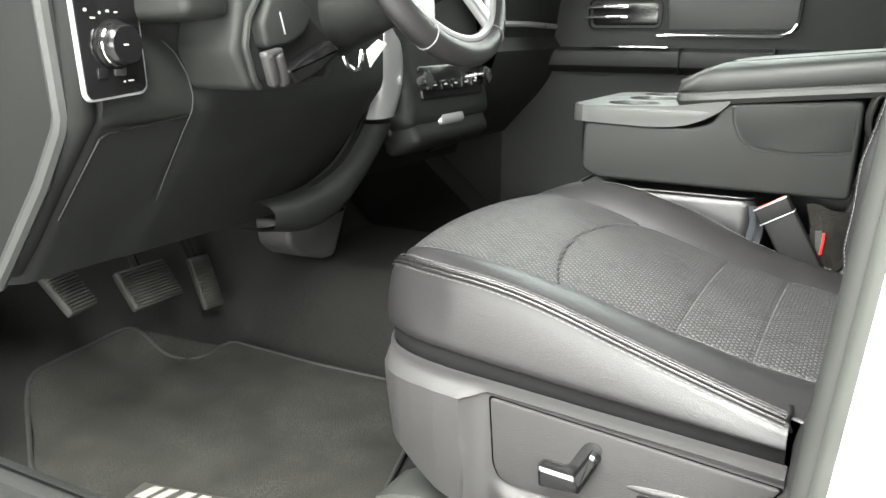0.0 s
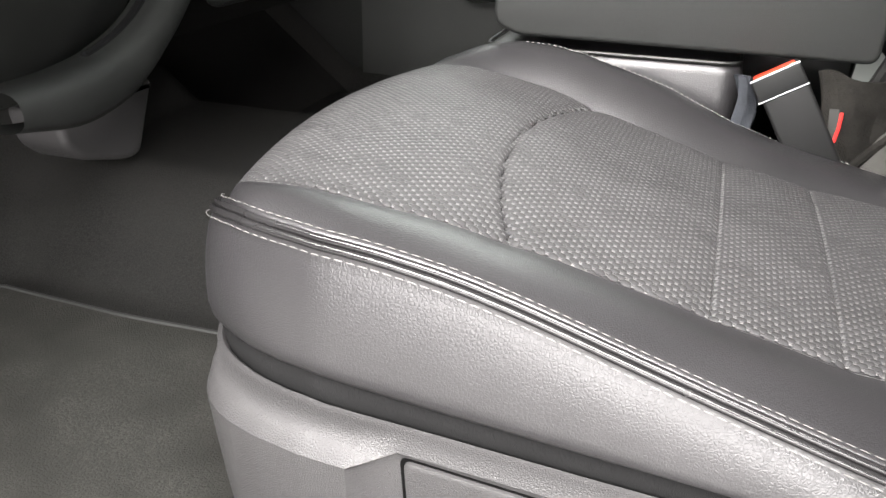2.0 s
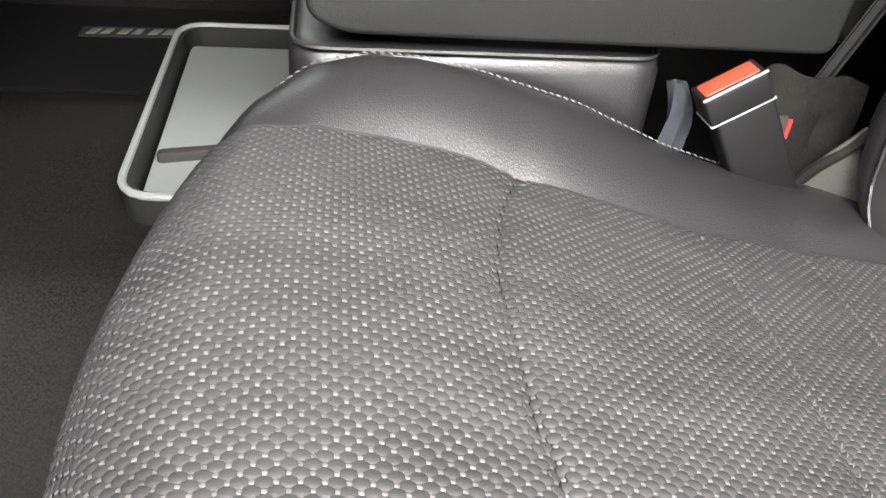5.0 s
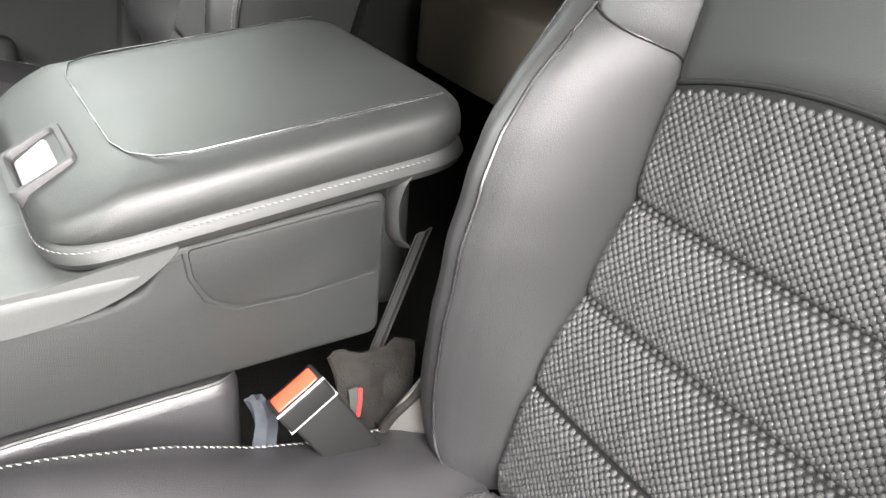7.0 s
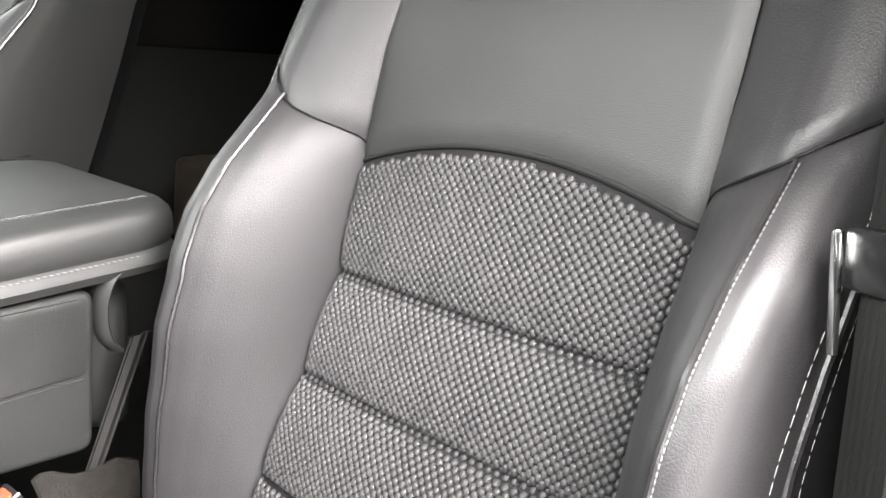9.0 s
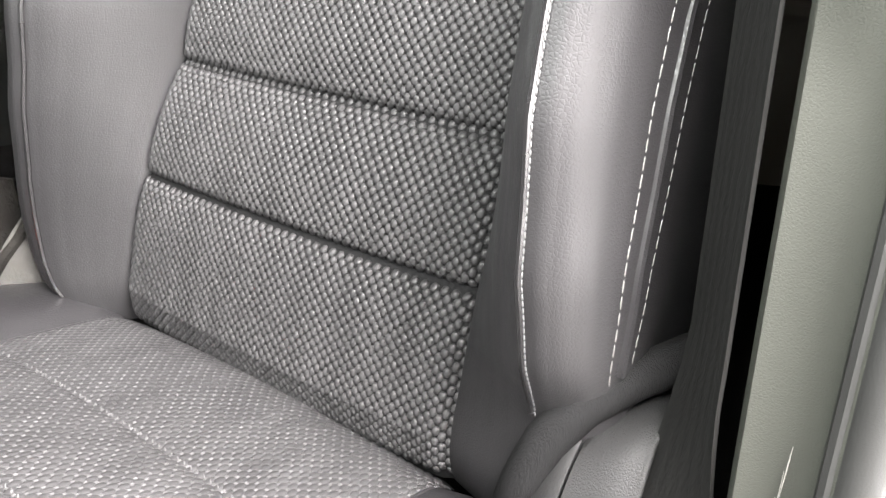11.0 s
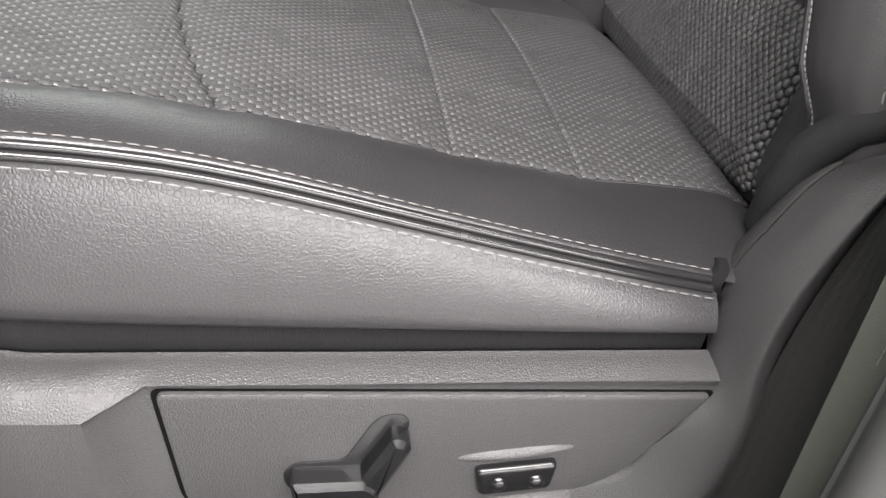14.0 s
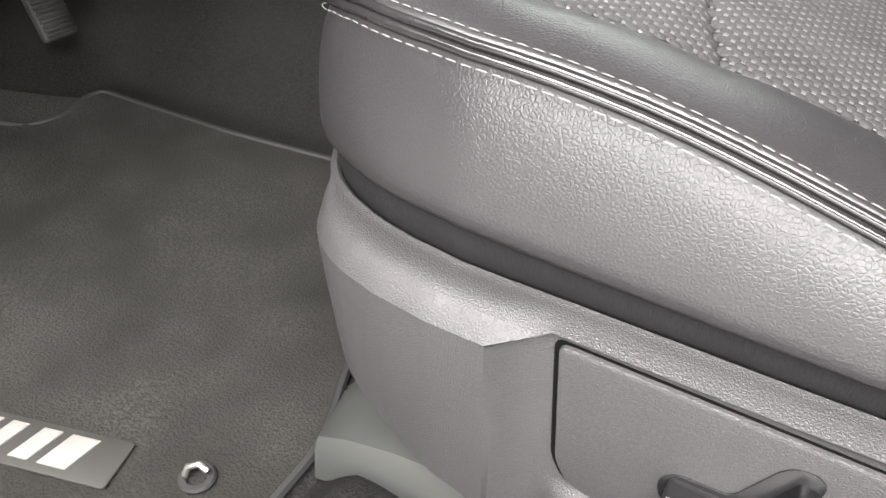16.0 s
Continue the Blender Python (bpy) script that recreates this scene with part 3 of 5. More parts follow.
passenger_seat = seat("car_seat", "matching black leather and cloth front seat beyond the console", 1.0, False)
passenger_seat.location = (-0.02, 1.04 + 2 * YC, 0.065)
passenger_seat.scale.y = -1


# ---- side shell of the driver's seat ----
PANEL = [(-0.038, 0.315), (0.281, 0.287), (0.243, 0.236), (0.232, 0.222), (0.212, 0.211), (0.099, 0.206), (-0.010, 0.209), (-0.024, 0.214), (-0.032, 0.230)]


def inside(x, z, poly):
    """How far the point lies inside the outline (negative: outside)."""
    best, hit = 9.0, False
    for (x1, z1), (x2, z2) in zip(poly, poly[1:] + poly[:1]):
        k = np.clip(((x - x1) * (x2 - x1) + (z - z1) * (z2 - z1)) / ((x2 - x1) ** 2 + (z2 - z1) ** 2), 0, 1)
        best = min(best, math.hypot(x - x1 - k * (x2 - x1), z - z1 - k * (z2 - z1)))
        if (z1 > z) != (z2 > z) and x < x1 + (z - z1) / (z2 - z1) * (x2 - x1):
            hit = not hit
    return best if hit else -best


def shell_bottom(x):
    return np.interp(x, [-0.25, -0.20, -0.17, -0.149, -0.124, -0.10, -0.06, 0.0, 0.19, 0.225, 0.26, 0.30], [0.23, 0.225, 0.222, 0.215, 0.196, 0.178, 0.158, 0.145, 0.145, 0.19, 0.235, 0.28])


def side_shell():
    s = thing("seat_side_shell", "grey grained plastic seat shell with a recessed switch panel", "seat trim", (0, 0, 0))
    p, nrm = outline_frames(1)
    pts = [(x, y, nx, ny) for (x, y), (nx, ny) in zip(p, nrm) if y < 0.17 and x < 0.285]
    fine = []
    for a, b in zip(pts[:-1], pts[1:]):
        for k in np.linspace(0, 1, 5)[:-1]:
            fine.append(tuple(np.array(a) * (1 - k) + np.array(b) * k))
    rows = []
    for x, y, nx, ny in fine:
        zt, zb = shell_top(x), shell_bottom(x)
        row = [(x + nx * 0.004, y + ny * 0.004, zt - 0.015), (x + nx * 0.007, y + ny * 0.007, zt - 0.002), (x + nx * 0.0095, y + ny * 0.0095, zt), (x + nx * 0.013, y + ny * 0.013, zt - 0.001)]
        fore = float(np.clip((-0.0399 - x) / 0.030, 0, 1))
        turn = smooth01((abs(ny) - 0.58) / 0.42)
        ledge = 0.030 + fore * (0.0135 + 0.0305 * turn - 0.030)
        drop = 0.004 + 0.012 * fore
        for k in np.linspace(0, 1, 13)[1:]:
            row.append((x + nx * (0.013 + (ledge - 0.013) * k), y + ny * (0.013 + (ledge - 0.013) * k), zt - 0.001 - drop * k ** (1.4 + 2.0 * fore)))
        z0 = zt - 0.001 - drop
        ptop, pbot = np.interp(x, [-0.038, 0.281], [0.3155, 0.2875]), np.interp(x, [-0.04, 0.0, 0.099, 0.212, 0.232, 0.243, 0.281, 0.3], [0.214, 0.2085, 0.206, 0.211, 0.222, 0.236, 0.287, 0.30])
        for k in np.linspace(0, 1, 60)[1:]:
            z = z0 + (zb - z0) * k
            flat = 0.0265
            top = 0.004 * smooth01((z - ptop) / 0.012)
            low = 0.011 * smooth01((pbot - z) / 0.018) * (1 - smooth01((-0.01 - x) / 0.03)) - 0.008 * smooth01((pbot - 0.022 - z) / 0.05)
            o = flat + max(top, low * (1 - smooth01((x - 0.17) / 0.06)))
            o = o * (1 - fore) + fore * (ledge - np.interp(z, [0.14, 0.182, 0.206, 0.247, 0.275, 0.296, 0.306, 0.34], [0.05, 0.036, 0.027, 0.014, 0.007, 0.003, 0.001, 0.0]) * (1 - 0.75 * turn) * smooth01((fore - 0.8) / 0.2))
            row.append((x + nx * o, y + ny * o, z))
        row.append((x - nx * 0.01, y - ny * 0.01, zb + 0.004))
        rows.append(row)
    part("shell_body", grid(rows), PLASTIC, s, "grey grained plastic shell", angle=25)
    y0 = 0.012 - 0.0285
    face = pose(0, y0 + 0.004, 0, 90)
    out = rounded(PANEL, 0.006)
    inner = [(x + (0.115 - x) * 0.014, z + (0.26 - z) * 0.020) for x, z in out]
    # Dark plate behind the panel, painted as the gap's shade.
    part("panel_gap_shade", prism([(x - (0.115 - x) * 0.007, z - (0.26 - z) * 0.006) for x, z in out], 0.004, 0, pose(0, -0.0115, 0, 90)), GAP_SHADE, s, "near-black plate painted as gap shade")
    part("switch_panel", prism(inner, 0.006, 0.0012, face), PLASTIC, s, "flat grained plastic switch panel")
    # slide and tilt control with its dark surround
    well = rounded([(0.0255, 0.2475), (0.033, 0.2555), (0.061, 0.2545), (0.077, 0.2830), (0.083, 0.2885), (0.093, 0.2890), (0.0985, 0.2840), (0.0975, 0.2750), (0.0835, 0.2470), (0.0775, 0.2370), (0.0300, 0.2320), (0.0265, 0.2380)], 0.005)
    part("control_surround", prism(well, 0.0014, 0.0005, pose(0, y0 - 0.0016, 0, 90)), GLOSS, s, "gloss black switch surround")
    lever = rounded([(0.030, 0.2525), (0.073, 0.2500), (0.0805, 0.2430), (0.0795, 0.2310), (0.032, 0.2280)], 0.003)
    part("slide_switch", prism(lever, 0.018, 0.0036, pose(0, y0 - 0.001, 0, 90), 1), SATIN, s, "black plastic seat slide lever", angle=25)
    rec = rounded([(0.0, 0.0), (0.0165, -0.001), (0.0175, 0.040), (0.0125, 0.0450), (0.0035, 0.0440)], 0.003)
    part("recline_switch", moved(prism(rec, 0.016, 0.0034, None, 1), pose(0.066, y0 - 0.001, 0.2430, 90) @ pose(0, 0, 0, 0, 0, -25)), SATIN, s, "black plastic recline lever", angle=25)
    # lumbar rocker in its scooped hollow
    brow = []
    for a in np.linspace(0, 1, 31):
        x, arch = 0.128 + 0.070 * a, math.sin(math.pi * (0.06 + 0.88 * a)) ** 0.55
        z = 0.2450 + 0.003 * a - 0.001 * math.sin(math.pi * a)
        brow.append([(x, y0 - 0.0004 - 0.0050 * arch * math.sin(math.pi * min(1, b * 1.15)) ** 0.8, z + (0.5 + 0.5 * arch) * (0.0085 - 0.0125 * b)) for b in np.linspace(0, 1, 12)])
    part("rocker_brow", grid(brow), PLASTIC, s, "raised grained lip over the rocker")
    # Thin dark plate painted as the shade round the rocker.
    part("rocker_well_shade", prism(rounded([(0.133, 0.244), (0.194, 0.246), (0.190, 0.2165), (0.137, 0.2145)], 0.005), 0.001, 0.0003, pose(0, y0, 0, 90)), GAP_SHADE, s, "near-black plate painted as recess shade")
    rk = rounded([(0.138, 0.241), (0.189, 0.243), (0.186, 0.2200), (0.141, 0.2180)], 0.005)
    rocker = part("lumbar_rocker", prism(rk, 0.007, 0.003, pose(0, y0 - 0.0008, 0, 90), 3), SATIN, s, "black lumbar rocker switch")
    for x in (0.153, 0.176):
        part("button_dome", lathe([(0.0001, 0.0028), (0.003, 0.0024), (0.0052, 0.001), (0.006, -0.001)], 16, pose(x, y0 - 0.0078, 0.2285, 90)), SATIN, rocker)
    return s


side_shell()


def recliner_cover():
    s = thing("recliner_cover", "grey grained plastic hinge cover rising between cushion and backrest", "seat trim", (0, 0, 0))
    # the front edge, the crest and the rear edge of the outer cover, from under the switch panel up to its peak
    front = spline([(0.165, -0.0070, 0.2080), (0.200, -0.0130, 0.2090), (0.234, -0.0165, 0.2210), (0.250, -0.0165, 0.2440), (0.269, -0.0165, 0.2690), (0.281, -0.002, 0.298), (0.282, 0.010, 0.326), (0.2895, 0.016, 0.354), (0.305, 0.016, 0.383), (0.323, 0.016, 0.411), (0.347, 0.016, 0.4285), (0.372, 0.016, 0.430), (0.402, 0.016, 0.413)], 4)
    crest = spline([(0.165, -0.0120, 0.188), (0.214, -0.0285, 0.180), (0.258, -0.0345, 0.184), (0.284, -0.0330, 0.208), (0.298, -0.0295, 0.256), (0.296, -0.0265, 0.316), (0.303, -0.0255, 0.358), (0.314, -0.0250, 0.388), (0.327, -0.0245, 0.415), (0.342, -0.0230, 0.436), (0.362, -0.0200, 0.446), (0.384, -0.0160, 0.443), (0.410, -0.0120, 0.420)], 4)
    rear = spline([(0.172, -0.005, 0.142), (0.235, -0.012, 0.128), (0.300, 0.004, 0.128), (0.338, 0.006, 0.160), (0.352, 0.008, 0.240), (0.354, 0.010, 0.312), (0.360, 0.010, 0.352), (0.366, 0.010, 0.378), (0.374, 0.010, 0.398), (0.384, 0.010, 0.412), (0.396, 0.010, 0.418), (0.410, 0.010, 0.416), (0.424, 0.010, 0.405)], 4)
    rows = []
    for i, (a, b, c) in enumerate(zip(front, crest, rear)):
        bulge = 0.003 * smooth01((i - 20) / 8) * np.array([-0.5, -0.5, 0.5])
        row = spline([a, a + (b - a) * 0.5 + bulge, b + (a - b) * 0.16, b + (c - b) * 0.07, b + (c - b) * 0.45, c], 4)
        lip = a + np.array([0.010, 0.0012, -0.012]) * smooth01((i - 22) / 6) + np.array([0, 0.008, 0.0]) * (1 - smooth01((i - 22) / 6))
        rows.append(np.concatenate([[lip], row]))
    # Same plastic as the shell, its colour darkened as shade.
    part("outer_cover", grid(rows), PLASTIC_SHADED, s, "grey grained outer cover", angle=70)
    rows = []
    for x, y, z in front[25:]:
        rows.append([(x + 0.010, 0.0178, z - 0.012), (x + 0.0002, 0.0178, z - 0.0002), (x + 0.0006, 0.0200, z + 0.0008), (x + 0.0025, 0.028, z - 0.0022), (x + 0.006, 0.037, z - 0.007), (x + 0.013, 0.043, z - 0.016), (x + 0.03, 0.046, z - 0.04)])
    part("inner_cover", grid(rows), PLASTIC_SHADED, s, "grey grained inner cover", angle=70)
    # padded roll of the backrest that rests on the cover
    part("cloth_roll", tube(resample([(0.324, 0.052, 0.36), (0.322, 0.044, 0.392), (0.327, 0.035, 0.420), (0.338, 0.021, 0.442), (0.355, 0.005, 0.456), (0.377, -0.008, 0.461), (0.405, -0.013, 0.458)], 0.01), 0.0125, 14), TAPE, s, "black cloth roll at the backrest foot")
    return s


recliner_cover()


# ---- centre seat: cushion pad, folded console and lid ----
def sheet(rows, thick=0.003):
    """A bent sheet of cloth with some thickness."""
    r = np.asarray(rows, float)
    a = np.gradient(r, axis=0)
    b = np.gradient(r, axis=1)
    n = np.cross(a.reshape(-1, 3), b.reshape(-1, 3)).reshape(r.shape)
    n /= np.linalg.norm(n, axis=2)[..., None] + 1e-9
    f, k = r + n * thick / 2, r - n * thick / 2
    rim = lambda q: np.concatenate([q[0], q[1:, -1], q[-1, -2::-1], q[-2:0:-1, 0]])
    return merge(grid(f), grid(k), grid([rim(f), rim(k)], wrap_v=True))


def pad_shape(x0, x1, y0, y1, z0, z1, r, crown=0.0, m=None):
    out = rounded([(x0, y0), (x1, y0), (x1, y1), (x0, y1)], r, 8)
    rows = []
    for ins, z in ((0.004, z0), (0.0, z0 + 0.008), (0.0, z1 - 0.016), (0.002, z1 - 0.008), (0.007, z1 - 0.002), (0.014, z1), (0.032, z1 + crown * 0.38), (0.055, z1 + crown * 0.62), (0.085, z1 + crown * 0.82), (0.12, z1 + crown * 0.94), (0.15, z1 + crown * 0.985), (0.175, z1 + crown)):
        cx, cy = (x0 + x1) / 2, (y0 + y1) / 2
        hx, hy = (x1 - x0) / 2, (y1 - y0) / 2
        rows.append([(cx + (x - cx) * max(0.02, 1 - ins / hx), cy + (y - cy) * max(0.02, 1 - ins / hy), z) for x, y in out])
    v, f = grid(rows, wrap_v=True)
    n = len(out)
    f += [tuple(range(n))[::-1], tuple((len(rows) - 1) * n + k for k in range(n))]
    return v, f


def centre_seat():
    s = thing("centre_seat_pad", "black leather centre seat cushion with a piped top edge", "seat cushion", (0, 0, 0))
    part("pad", pad_shape(-0.165, 0.148, 0.598, 0.92, 0.30, 0.452, 0.03, 0.004), LEATHER, s)
    part("piping", tube([(x, y, 0.4515) for x, y in rounded([(-0.162, 0.601), (0.145, 0.601), (0.145, 0.917), (-0.162, 0.917)], 0.03, 8)], 0.0022, 6, True), LEATHER_SOFT, s, "black leather piping")
    return s


centre_seat()


def console():
    s = thing("centre_console", "grey plastic folding centre console with cup holders below a padded lid", "console", (0, 0, 0))
    y0, y1 = 0.590, 0.930
    prof = rounded([(-0.150, 0.480), (-0.120, 0.467), (0.284, 0.464), (0.289, 0.618), (0.086, 0.604), (0.070, 0.572), (0.030, 0.562), (-0.148, 0.566)], 0.014)
    body = prism(prof, y1 - y0, 0.006, pose(0, y1, 0, 90), 3)
    part("body", body, PLASTIC_DARK, s, "dark grey console side")
    # deck that holds the cups, with rounded front corners and three wells
    holes = [(-0.078, 0.650, 0.043), (-0.072, 0.765, 0.043), (-0.075, 0.872, 0.041)]
    out = rounded([(-0.176, y0 - 0.004), (0.10, y0 - 0.004), (0.10, y1 + 0.004), (-0.176, y1 + 0.004)], 0.05, 8)
    n = 96
    deck_z = 0.596
    geos = []
    # deck as strips between the outer edge and the holes
    for i, (cx, cy, r) in enumerate(holes):
        ya = (y0 - 0.004 if i == 0 else (holes[i - 1][1] + cy) / 2)
        yb = (y1 + 0.004 if i == 2 else (holes[i + 1][1] + cy) / 2)
        ring, edge = [], []
        for a in np.arange(n) * 2 * math.pi / n:
            c, sn = math.cos(a), math.sin(a)
            ring.append((cx + r * c, cy + r * sn, deck_z - 0.001))
            kx = ((0.10 if c > 0 else -0.176) - cx) / c if abs(c) > 1e-6 else 9
            ky = ((yb if sn > 0 else ya) - cy) / sn if abs(sn) > 1e-6 else 9
            k = min(kx, ky)
            ex, ey = cx + k * c, cy + k * sn
            if ex < -0.126:
                lim = y0 - 0.004 + 0.05 if i == 0 else (y1 + 0.004 - 0.05 if i == 2 else None)
                if lim is not None and ((i == 0 and ey < lim) or (i == 2 and ey > lim)):
                    d = Vector((ex + 0.126, ey - lim))
                    if d.length > 0.05:
                        d = d.normalized() * 0.05
                        ex, ey = -0.126 + d.x, lim + d.y
            edge.append((ex, ey, deck_z - 0.002))
        rows = [[(cx + (x - cx) * 0.995, cy + (y - cy) * 0.995, deck_z - 0.08) for x, y, z in ring], [(x, y, deck_z - 0.006) for x, y, z in ring], [(cx + (x - cx) * 1.04, cy + (y - cy) * 1.04, deck_z) for x, y, z in ring], edge]
        v, f = grid(rows, wrap_v=True)
        f.append(tuple(range(n)))
        geos.append((v, f))
    for g in geos:
        part("cup_holder", g, DECK, s, "grey satin cup holder")
    # Dark inner walls that paint the shade inside the cup wells.
    for cx, cy, r in holes:
        part("cup_well_shade", lathe([(0.0001, deck_z - 0.0785), (r * 0.93, deck_z - 0.0785), (r * 0.965, deck_z - 0.072), (r * 0.985, deck_z - 0.008)], 40, pose(cx, cy, 0)), SHADE, s, "cup well wall painted dark as shade")
    part("deck_rim", grid([[(x, y, deck_z - 0.002) for x, y in out], [(-0.03 + (x + 0.03) * 1.015, 0.76 + (y - 0.76) * 1.012, deck_z - 0.008 + 0.004 * smooth01(x / 0.095)) for x, y in out], [(-0.03 + (x + 0.03) * 1.012, 0.76 + (y - 0.76) * 1.010, deck_z - 0.030 + 0.025 * smooth01((x + 0.01) / 0.10)) for x, y in out]], wrap_v=True), DECK, s, "grey satin deck edge")
    swoop = rounded([(-0.150, 0.594), (-0.150, 0.566), (-0.030, 0.562), (0.004, 0.564), (0.028, 0.568), (0.050, 0.575), (0.068, 0.584), (0.083, 0.594), (0.094, 0.604), (0.098, 0.610), (0.06, 0.606), (0.0, 0.598)], 0.003)
    part("deck_side", prism(swoop, 0.005, 0, pose(0, y0, 0, 90)), DECK, s, "grey satin curved side band", angle=15)
    # shallow pressed panel on the side, and the rear cheek
    line = [(0.100, y0 - 0.0005, 0.600), (0.103, y0 - 0.0005, 0.575), (0.116, y0 - 0.0005, 0.548), (0.140, y0 - 0.0005, 0.534), (0.20, y0 - 0.0005, 0.531), (0.276, y0 - 0.0005, 0.536)]
    part("side_crease", tube(resample(line, 0.004), 0.0008, 6), PLASTIC_DARK, s)
    panel = rounded([(0.104, 0.602), (0.107, 0.575), (0.120, 0.551), (0.142, 0.538), (0.20, 0.535), (0.279, 0.541), (0.281, 0.612)], 0.006)
    part("side_panel", prism(panel, 0.0018, 0.0012, pose(0, y0, 0, 90)), PLASTIC_DARK, s, "raised dark grey side panel")
    part("hinge_cheek", moved(rbox(0.05, 0.26, 0.16, 0.02, None, 3), pose(0.325, 0.77, 0.53)), PLASTIC_DARK, s, "grey plastic hinge cheek")
    # padded lid, rising a little to the rear
    lid_m = pose(0.03, 0, 0.600, 0, -5.0, 0)
    part("lid", moved(pad_shape(-0.03, 0.36, 0.586, 0.940, 0.0, 0.024, 0.055), lid_m), LEATHER_SOFT, s, "grey leather lid base")
    nose = lambda geo: ([(x, y, z - 0.024 * smooth01((0.060 - x) / 0.092) * smooth01((z - 0.02) / 0.03)) for x, y, z in geo[0]], geo[1])
    part("lid_pad", moved(nose(pad_shape(-0.028, 0.36, 0.588, 0.938, 0.020, 0.060, 0.06, 0.008)), lid_m), LEATHER_SOFT, s, "padded grey leather lid top")
    ring = rounded([(-0.030, 0.586), (0.36, 0.586), (0.36, 0.940), (-0.030, 0.940)], 0.056, 8)
    part("stitching", moved(stitches([(x, y - 0.0005, 0.019) for x, y in ring[-6:] + ring[:9]], 0.0055, 0.7, 0.0005, 0.001, up=(0, -1, 0.2)), lid_m), THREAD, s, "white lid stitching")
    top = [(x, y, 0.0655) for x, y in ((0.335, 0.618), (0.10, 0.618), (0.072, 0.626), (0.055, 0.645), (0.048, 0.675), (0.048, 0.86), (0.058, 0.895), (0.09, 0.908), (0.335, 0.908))]
    sm = resample(top, 0.006)
    part("top_seam", moved(nose(tube(sm, 0.0008, 6)), lid_m), PIPING, s, "dark seam round the lid top")
    part("top_stitching", moved(nose(stitches(sm[: len(sm) // 3] + np.array([0, -0.003, -0.0004]), 0.0055, 0.66, 0.00036)), lid_m), THREAD_DARK, s, "pale top stitching")
    lm = lid_m @ pose(-0.004, 0.72, 0.040, 0, -22, 0)
    hole = rounded([(-0.030, -0.044), (0.030, -0.044), (0.030, 0.044), (-0.030, 0.044)], 0.010)
    ring = lambda k, z: [(x * k, y * (1 - (1 - k) * 0.7), z) for x, y in hole]
    latch = part("lid_latch", moved(grid([ring(1.0, -0.012), ring(1.0, 0.006), ring(0.97, 0.0085), ring(0.80, 0.0085), ring(0.76, 0.006), ring(0.74, -0.004), ring(0.02, -0.005)], wrap_v=True), lm), PLASTIC, s, "grey plastic latch frame", angle=30)
    part("latch_button", moved(rbox(0.034, 0.056, 0.008, 0.0035, None, 3), lm @ pose(-0.003, 0, 0.001, 0, -8, 0)), SILVER, latch, "bright silver release lever")
    arc = spline([(0.306, 0.600, 0.630), (0.299, 0.600, 0.622), (0.293, 0.600, 0.605), (0.292, 0.600, 0.588), (0.296, 0.600, 0.568), (0.306, 0.600, 0.555)], 5)
    part("hinge_bracket", sheet([[(x + 0.008 * b * b, y - 0.012 * b, z) for b in np.linspace(0, 1, 6)] for x, y, z in arc], 0.003), GREYGLOSS, s, "glossy grey curved hinge bracket")
    return s


console()


def buckle():
    s = thing("seat_belt_buckle", "black seat belt buckle with a red release button beside the cushion", "seat belt", (0, 0, 0))
    w = Vector((0.048, 0.003, 0.028)).normalized()
    up = Vector((-0.0083, 0.0012, 0.025))
    up = (up - w * up.dot(w)).normalized()
    d = w.cross(up)
    if d.y < 0:
        d = -d
    m = Matrix((w, d, up)).transposed().to_4x4()
    m.translation = Vector((0.183, 0.5355, 0.4500))
    part("buckle_head", moved(rbox(0.0535, 0.030, 0.027, 0.003, None, 3), m @ pose(0, 0.015, -0.002)), BUCKLE, s)
    part("buckle_body", moved(rbox(0.050, 0.027, 0.105, 0.004, None, 3), m @ pose(0.002, 0.0145, -0.066)), BUCKLE, s, "black buckle housing")
    part("seam_line", moved(rbox(0.0545, 0.031, 0.0014, 0.0004), m @ pose(0, 0.015, -0.0135)), SILVER, s, "pale moulded line")
    part("head_edge", moved(rbox(0.0535, 0.002, 0.0022, 0.0006), m @ pose(0, 0.0012, 0.0115)), SILVER, s, "pale top edge")
    part("release_button", moved(rbox(0.046, 0.021, 0.008, 0.0025, None, 3), m @ pose(0, 0.0155, 0.0085)), RED, s, "bright red release button")
    part("stalk", moved(rbox(0.034, 0.006, 0.14, 0.002), m @ pose(0.002, 0.014, -0.17)), STEEL, s, "steel buckle stalk")
    return s


buckle()


